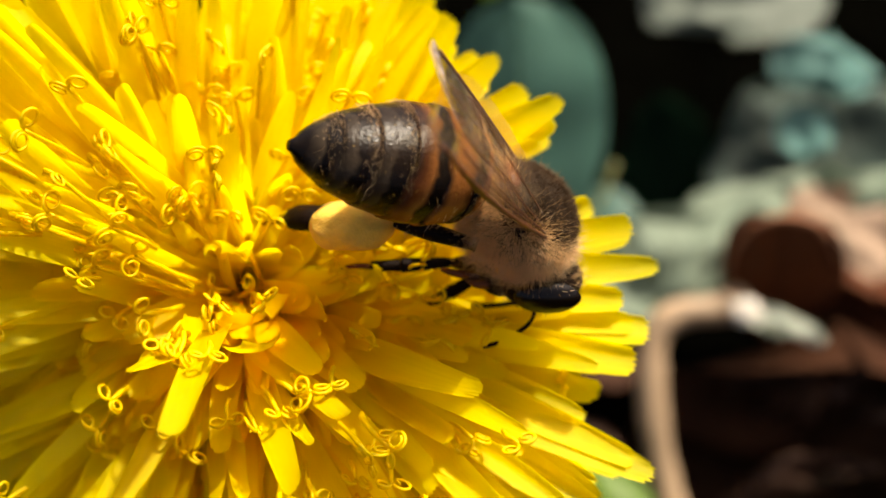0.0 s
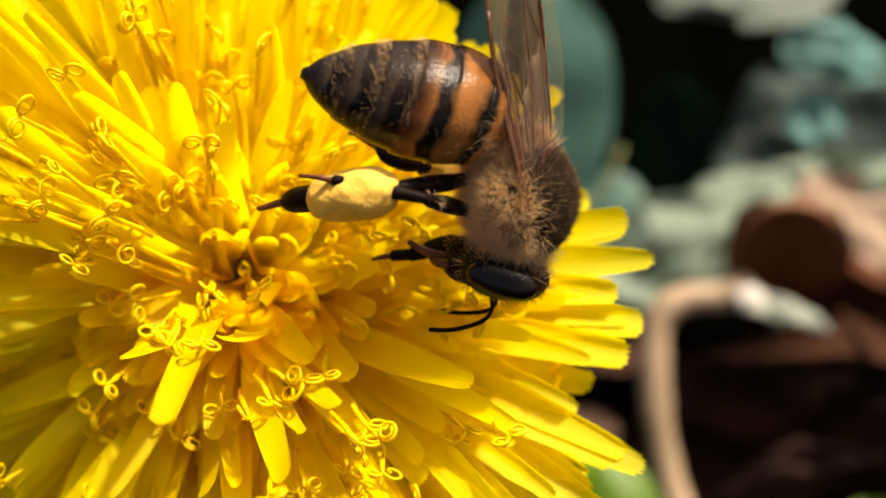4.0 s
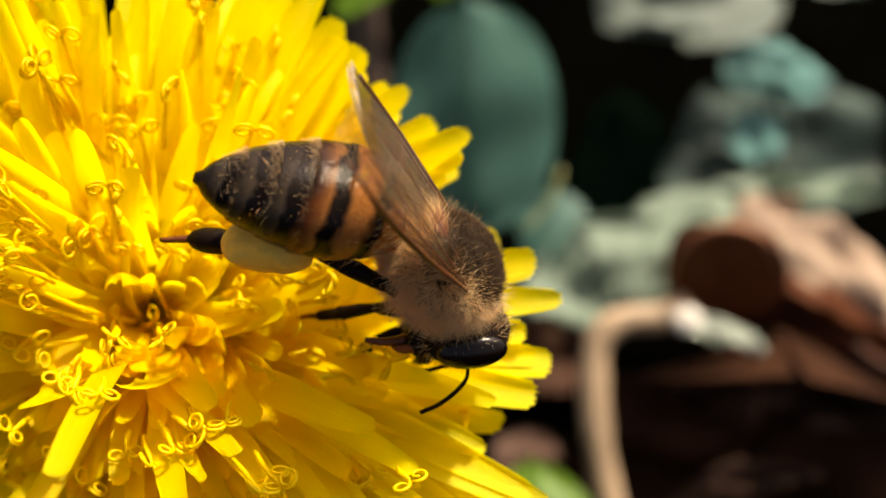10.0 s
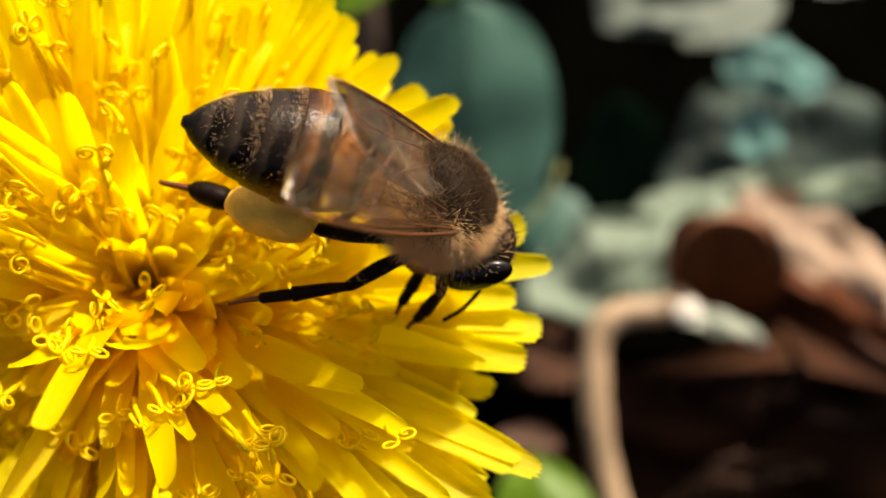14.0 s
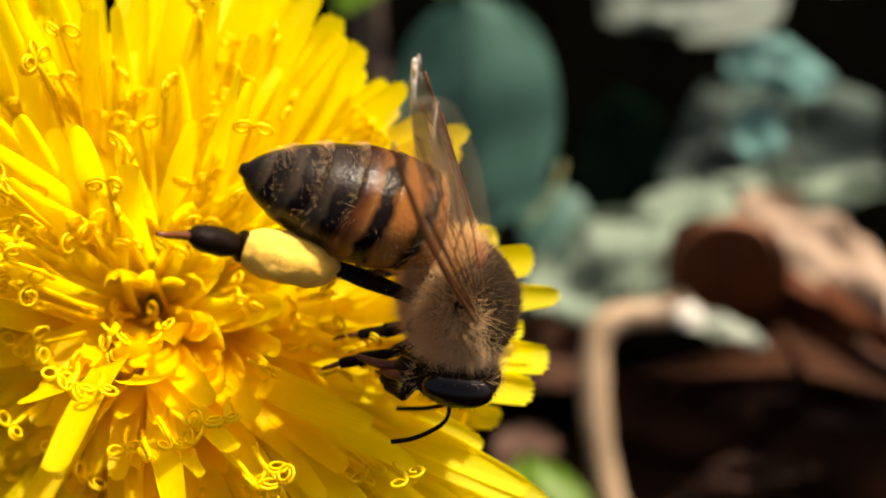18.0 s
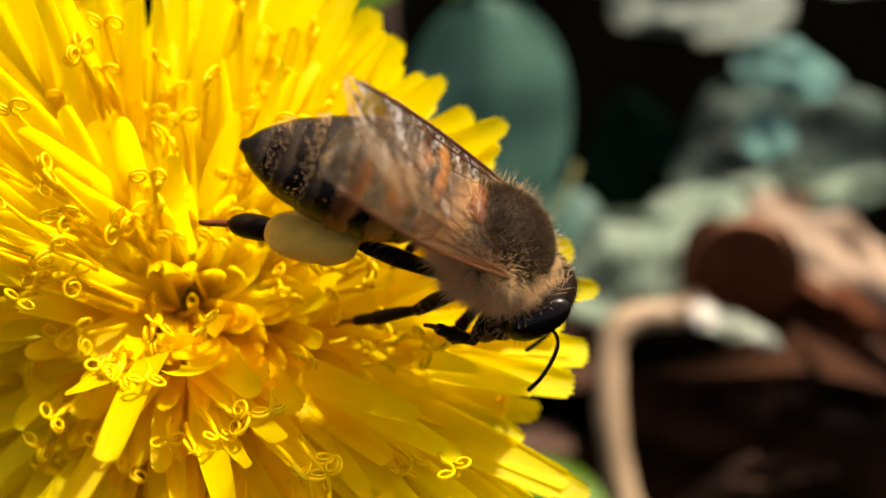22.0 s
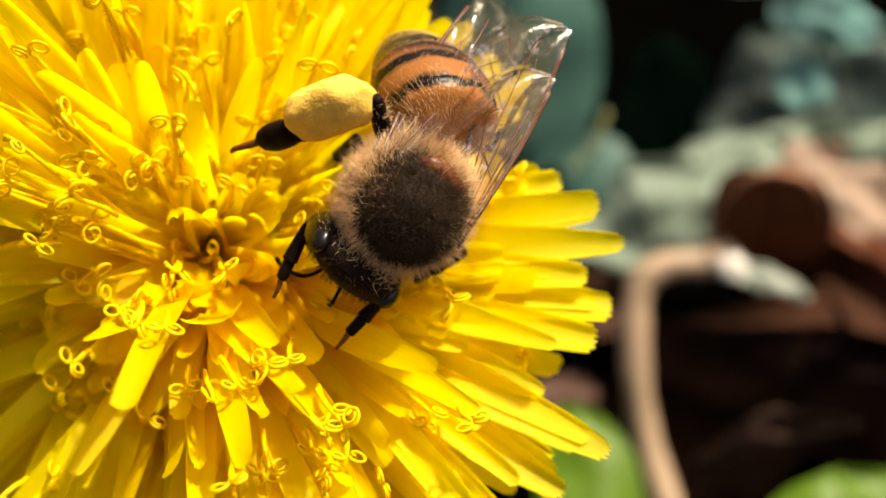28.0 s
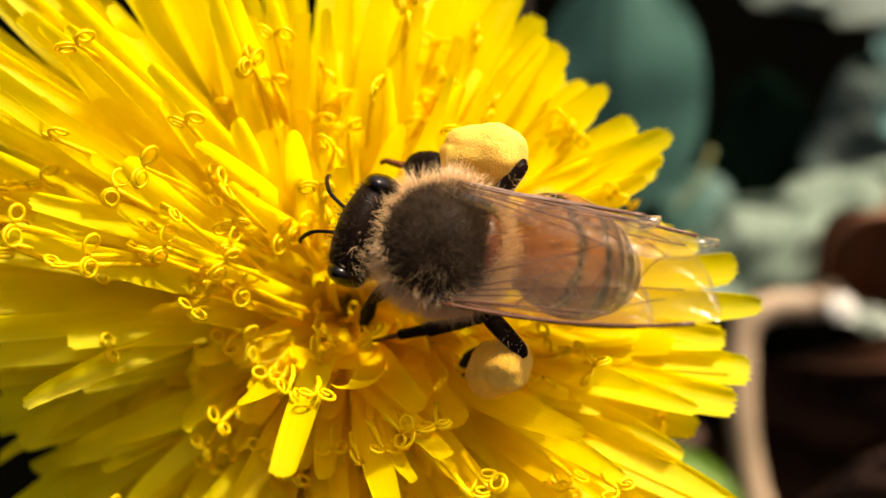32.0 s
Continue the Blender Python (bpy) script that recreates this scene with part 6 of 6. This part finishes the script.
    walk(LEGS["front", 1][1], [
        (0, pose(0.00128, 0.00135, -0.00300, -90.1, 76.7, 153.5)),
        (1, pose(0.00125, 0.00105, -0.00307, -38.8, 77.4, -147.0)),
        (2, pose(0.00149, 0.00099, -0.00304, -23.6, 82.7, -149.6)),
        (2.5, pose(0.00149, 0.00099, -0.00304, -23.6, 82.7, -149.6)),
        (4.5, pose(0.00174, 0.00069, -0.00297, 60.5, 83.4, -86.7)),
        (5, pose(0.00174, 0.00069, -0.00297, 60.5, 83.4, -86.7)),
        (6, pose(0.00167, 0.00081, -0.00300, 12.3, 86.9, -134.5)),
        (7, pose(0.00150, 0.00099, -0.00304, -41.0, 83.0, -175.2)),
        (8, pose(0.00158, 0.00126, -0.00296, -115.8, 82.4, 116.0)),
        (9, pose(0.00167, 0.00092, -0.00300, 5.0, 87.9, -133.1)),
        (10, pose(0.00153, 0.00124, -0.00298, -102.3, 81.4, 128.2)),
        (11, pose(0.00150, 0.00090, -0.00305, -23.3, 82.0, -161.2)),
        (12, pose(0.00151, 0.00100, -0.00304, -43.8, 83.1, -178.6)),
        (13, pose(0.00151, 0.00139, -0.00294, -112.1, 75.5, 116.8)),
        (14, pose(0.00166, 0.00058, -0.00299, 35.9, 72.0, -91.6)),
        (14.5, pose(0.00166, 0.00058, -0.00299, 35.9, 72.0, -91.6)),
        (16.5, pose(0.00161, 0.00103, -0.00301, -50.8, 86.8, 176.1)),
        (17, pose(0.00161, 0.00103, -0.00301, -50.8, 86.8, 176.1)),
        (18, pose(0.00167, 0.00094, -0.00299, -24.7, 88.5, -163.8)),
        (19, pose(0.00170, 0.00084, -0.00299, -58.7, 88.4, 149.0)),
        (20, pose(0.00155, 0.00054, -0.00302, 27.4, 77.7, -123.0)),
        (21, pose(0.00170, 0.00099, -0.00298, -111.2, 87.6, 106.5)),
        (22, pose(0.00179, 0.00068, -0.00295, 60.4, 77.7, -73.9)),
        (23, pose(0.00168, 0.00089, -0.00299, 39.1, 85.0, -93.1)),
        (24, pose(0.00173, 0.00132, -0.00289, -130.0, 75.4, 88.4)),
        (25, pose(0.00150, 0.00181, -0.00270, -122.3, 58.1, 103.7)),
        (25.5, pose(0.00150, 0.00181, -0.00270, -122.3, 58.1, 103.7)),
        (27.5, pose(0.00246, 0.00181, -0.00144, 31.5, 44.0, 45.7)),
        (28, pose(0.00255, 0.00161, -0.00103, 24.0, -4.0, -7.4)),
        (29, pose(0.00172, 0.00158, -0.00278, 3.0, 61.3, 35.1)),
        (30, pose(0.00166, 0.00100, -0.00299, -81.5, 87.3, 139.1)),
        (31, pose(0.00211, 0.00127, -0.00269, -15.0, 60.4, 21.8)),
        (32, pose(0.00197, 0.00133, -0.00276, -18.0, 72.7, 57.5)),
    ])
    walk(WINGS["fore", -1], [
        (0, pose(0.00010, -0.00180, 0.00065, 33.0, 8.7, 30.8)),
        (1, pose(0.00010, -0.00180, 0.00065, 29.9, -20.1, -37.3)),
        (2, pose(0.00010, -0.00180, 0.00065, 34.7, 5.6, 17.4)),
        (5, pose(0.00010, -0.00180, 0.00065, 31.2, -8.7, -18.7)),
        (6, pose(0.00010, -0.00180, 0.00065, 31.4, -6.7, -17.1)),
        (7, pose(0.00010, -0.00180, 0.00065, 34.9, 3.6, 19.0)),
        (8, pose(0.00010, -0.00180, 0.00065, 19.3, 3.5, 19.9)),
        (9, pose(0.00010, -0.00180, 0.00065, 27.9, 8.7, 18.5)),
        (10, pose(0.00010, -0.00180, 0.00065, 23.5, 8.1, 23.2)),
        (11, pose(0.00010, -0.00180, 0.00065, 32.9, -0.3, 23.5)),
        (12, pose(0.00010, -0.00180, 0.00065, 32.2, -3.2, 17.6)),
        (13, pose(0.00010, -0.00180, 0.00065, 31.6, -9.3, -26.0)),
        (14, pose(0.00010, -0.00180, 0.00065, 26.9, 11.7, 30.0)),
        (17, pose(0.00010, -0.00180, 0.00065, 36.9, -0.2, 26.5)),
        (18, pose(0.00010, -0.00180, 0.00065, 33.3, -1.8, 22.6)),
        (19, pose(0.00010, -0.00180, 0.00065, 32.6, -14.5, -35.6)),
        (20, pose(0.00010, -0.00180, 0.00065, -9.8, -14.0, -52.2)),
        (21, pose(0.00010, -0.00180, 0.00065, 10.7, 3.4, 26.5)),
        (22, pose(0.00010, -0.00180, 0.00065, 17.4, 11.3, 20.1)),
        (23, pose(0.00010, -0.00180, 0.00065, 18.0, 8.2, 16.8)),
        (24, pose(0.00010, -0.00180, 0.00065, 30.2, -13.6, -20.9)),
        (25, pose(0.00010, -0.00180, 0.00065, 16.0, 2.3, -2.7)),
        (25.5, pose(0.00010, -0.00180, 0.00065, 26.2, 35.5, -2.5)),
        (27.5, pose(0.00010, -0.00180, 0.00065, 51.7, -10.0, -11.2)),
        (28, pose(0.00010, -0.00180, 0.00065, 50.5, -30.3, -4.1)),
        (29, pose(0.00010, -0.00180, 0.00065, 47.3, 6.6, -4.9)),
        (30, pose(0.00010, -0.00180, 0.00065, 55.7, 10.6, -5.0)),
        (31, pose(0.00010, -0.00180, 0.00065, 39.4, 7.1, -9.0)),
        (32, pose(0.00010, -0.00180, 0.00065, 51.4, 2.5, -8.1)),
    ])
    walk(WINGS["fore", 1], [
        (0, pose(0.00010, 0.00180, 0.00065, 17.5, 13.7, 27.0)),
        (1, pose(0.00010, 0.00180, 0.00065, 9.0, -3.2, 13.6)),
        (2, pose(0.00010, 0.00180, 0.00065, 13.8, 6.7, 15.9)),
        (5, pose(0.00010, 0.00180, 0.00065, 13.5, 3.2, 19.6)),
        (6, pose(0.00010, 0.00180, 0.00065, 12.8, 2.3, 19.3)),
        (7, pose(0.00010, 0.00180, 0.00065, 13.9, 8.6, 16.9)),
        (8, pose(0.00010, 0.00180, 0.00065, 14.8, 7.5, 19.1)),
        (9, pose(0.00010, 0.00180, 0.00065, 14.4, 12.1, 20.2)),
        (10, pose(0.00010, 0.00180, 0.00065, 16.0, 11.9, 20.3)),
        (11, pose(0.00010, 0.00180, 0.00065, 12.8, 3.9, 18.9)),
        (12, pose(0.00010, 0.00180, 0.00065, 11.9, 0.5, 15.6)),
        (13, pose(0.00010, 0.00180, 0.00065, 10.8, 1.1, 20.4)),
        (14, pose(0.00010, 0.00180, 0.00065, 14.9, 21.7, 31.4)),
        (17, pose(0.00010, 0.00180, 0.00065, 13.5, 0.5, 16.1)),
        (18, pose(0.00010, 0.00180, 0.00065, 11.5, 0.2, 14.6)),
        (19, pose(0.00010, 0.00180, 0.00065, 12.8, 3.1, 18.4)),
        (20, pose(0.00010, 0.00180, 0.00065, 12.7, 7.7, 24.3)),
        (21, pose(0.00010, 0.00180, 0.00065, 17.1, 2.7, 16.3)),
        (22, pose(0.00010, 0.00180, 0.00065, 15.4, 12.9, 19.1)),
        (23, pose(0.00010, 0.00180, 0.00065, 16.0, 10.8, 16.6)),
        (24, pose(0.00010, 0.00180, 0.00065, 15.0, 8.1, 21.7)),
        (25, pose(0.00010, 0.00180, 0.00065, -5.3, 5.6, 0.2)),
        (25.5, pose(0.00010, 0.00180, 0.00065, -5.1, 37.4, 1.7)),
        (27.5, pose(0.00010, 0.00180, 0.00065, -5.0, 3.3, -5.4)),
        (28, pose(0.00010, 0.00180, 0.00065, -4.2, -17.0, 5.2)),
        (29, pose(0.00010, 0.00180, 0.00065, -6.0, 10.3, 4.8)),
        (30, pose(0.00010, 0.00180, 0.00065, -4.7, 9.1, 6.2)),
        (31, pose(0.00010, 0.00180, 0.00065, -7.2, 14.0, 2.4)),
        (32, pose(0.00010, 0.00180, 0.00065, -8.3, 11.9, 0.3)),
    ])
    walk(WINGS["rear", -1], [
        (0, pose(-0.00055, -0.00170, 0.00060, 32.4, 7.1, 33.2)),
        (1, pose(-0.00055, -0.00170, 0.00060, 29.3, -21.6, -34.6)),
        (2, pose(-0.00055, -0.00170, 0.00060, 33.7, 4.4, 19.9)),
        (5, pose(-0.00055, -0.00170, 0.00060, 31.9, -10.1, -16.3)),
        (6, pose(-0.00055, -0.00170, 0.00060, 31.6, -8.3, -14.5)),
        (7, pose(-0.00055, -0.00170, 0.00060, 34.6, 2.0, 21.6)),
        (8, pose(-0.00055, -0.00170, 0.00060, 18.9, 1.9, 22.4)),
        (9, pose(-0.00055, -0.00170, 0.00060, 28.3, 7.0, 20.9)),
        (10, pose(-0.00055, -0.00170, 0.00060, 23.3, 6.5, 25.7)),
        (11, pose(-0.00055, -0.00170, 0.00060, 32.6, -1.8, 26.0)),
        (12, pose(-0.00055, -0.00170, 0.00060, 31.7, -4.6, 20.2)),
        (13, pose(-0.00055, -0.00170, 0.00060, 32.0, -10.7, -23.5)),
        (14, pose(-0.00055, -0.00170, 0.00060, 26.8, 10.1, 32.4)),
        (17, pose(-0.00055, -0.00170, 0.00060, 36.5, -1.7, 29.0)),
        (18, pose(-0.00055, -0.00170, 0.00060, 33.0, -3.4, 25.1)),
        (19, pose(-0.00055, -0.00170, 0.00060, 32.7, -16.1, -33.1)),
        (20, pose(-0.00055, -0.00170, 0.00060, -8.5, -15.0, -50.0)),
        (21, pose(-0.00055, -0.00170, 0.00060, 11.3, 1.7, 29.0)),
        (22, pose(-0.00055, -0.00170, 0.00060, 17.8, 9.5, 22.5)),
        (23, pose(-0.00055, -0.00170, 0.00060, 18.1, 6.5, 19.3)),
        (24, pose(-0.00055, -0.00170, 0.00060, 31.6, -14.9, -18.9)),
        (25, pose(-0.00055, -0.00170, 0.00060, 16.2, 1.4, 0.2)),
        (25.5, pose(-0.00055, -0.00170, 0.00060, 28.1, 34.2, 0.8)),
        (27.5, pose(-0.00055, -0.00170, 0.00060, 53.2, -10.8, -9.0)),
        (28, pose(-0.00055, -0.00170, 0.00060, 51.1, -31.1, -1.4)),
        (29, pose(-0.00055, -0.00170, 0.00060, 48.0, 5.9, -2.0)),
        (30, pose(-0.00055, -0.00170, 0.00060, 56.5, 9.8, -2.0)),
        (31, pose(-0.00055, -0.00170, 0.00060, 40.1, 6.3, -6.2)),
        (32, pose(-0.00055, -0.00170, 0.00060, 52.2, 1.8, -5.2)),
    ])
    walk(WINGS["rear", 1], [
        (0, pose(-0.00055, 0.00170, 0.00060, 17.0, 14.5, 24.0)),
        (1, pose(-0.00055, 0.00170, 0.00060, 9.7, -2.8, 10.7)),
        (2, pose(-0.00055, 0.00170, 0.00060, 13.9, 7.3, 13.0)),
        (5, pose(-0.00055, 0.00170, 0.00060, 13.1, 3.9, 16.7)),
        (6, pose(-0.00055, 0.00170, 0.00060, 12.5, 2.9, 16.3)),
        (7, pose(-0.00055, 0.00170, 0.00060, 13.5, 9.3, 13.9)),
        (8, pose(-0.00055, 0.00170, 0.00060, 14.5, 8.2, 16.1)),
        (9, pose(-0.00055, 0.00170, 0.00060, 13.5, 12.7, 17.2)),
        (10, pose(-0.00055, 0.00170, 0.00060, 15.4, 12.7, 17.3)),
        (11, pose(-0.00055, 0.00170, 0.00060, 12.9, 4.5, 15.9)),
        (12, pose(-0.00055, 0.00170, 0.00060, 12.0, 1.1, 12.7)),
        (13, pose(-0.00055, 0.00170, 0.00060, 11.3, 1.5, 17.5)),
        (14, pose(-0.00055, 0.00170, 0.00060, 13.9, 22.5, 28.4)),
        (17, pose(-0.00055, 0.00170, 0.00060, 13.7, 1.0, 13.2)),
        (18, pose(-0.00055, 0.00170, 0.00060, 11.8, 0.7, 11.7)),
        (19, pose(-0.00055, 0.00170, 0.00060, 12.5, 3.7, 15.5)),
        (20, pose(-0.00055, 0.00170, 0.00060, 12.4, 8.2, 21.3)),
        (21, pose(-0.00055, 0.00170, 0.00060, 17.1, 3.4, 13.4)),
        (22, pose(-0.00055, 0.00170, 0.00060, 14.5, 13.7, 16.1)),
        (23, pose(-0.00055, 0.00170, 0.00060, 15.2, 11.5, 13.7)),
        (24, pose(-0.00055, 0.00170, 0.00060, 14.6, 9.0, 18.8)),
        (25, pose(-0.00055, 0.00170, 0.00060, -5.7, 5.3, -2.8)),
        (25.5, pose(-0.00055, 0.00170, 0.00060, -7.4, 37.2, -1.9)),
        (27.5, pose(-0.00055, 0.00170, 0.00060, -6.7, 3.0, -8.0)),
        (28, pose(-0.00055, 0.00170, 0.00060, -5.0, -17.4, 2.5)),
        (29, pose(-0.00055, 0.00170, 0.00060, -6.9, 9.9, 1.7)),
        (30, pose(-0.00055, 0.00170, 0.00060, -5.5, 8.7, 3.3)),
        (31, pose(-0.00055, 0.00170, 0.00060, -8.1, 13.6, -0.7)),
        (32, pose(-0.00055, 0.00170, 0.00060, -9.2, 11.4, -2.7)),
    ])


motions()
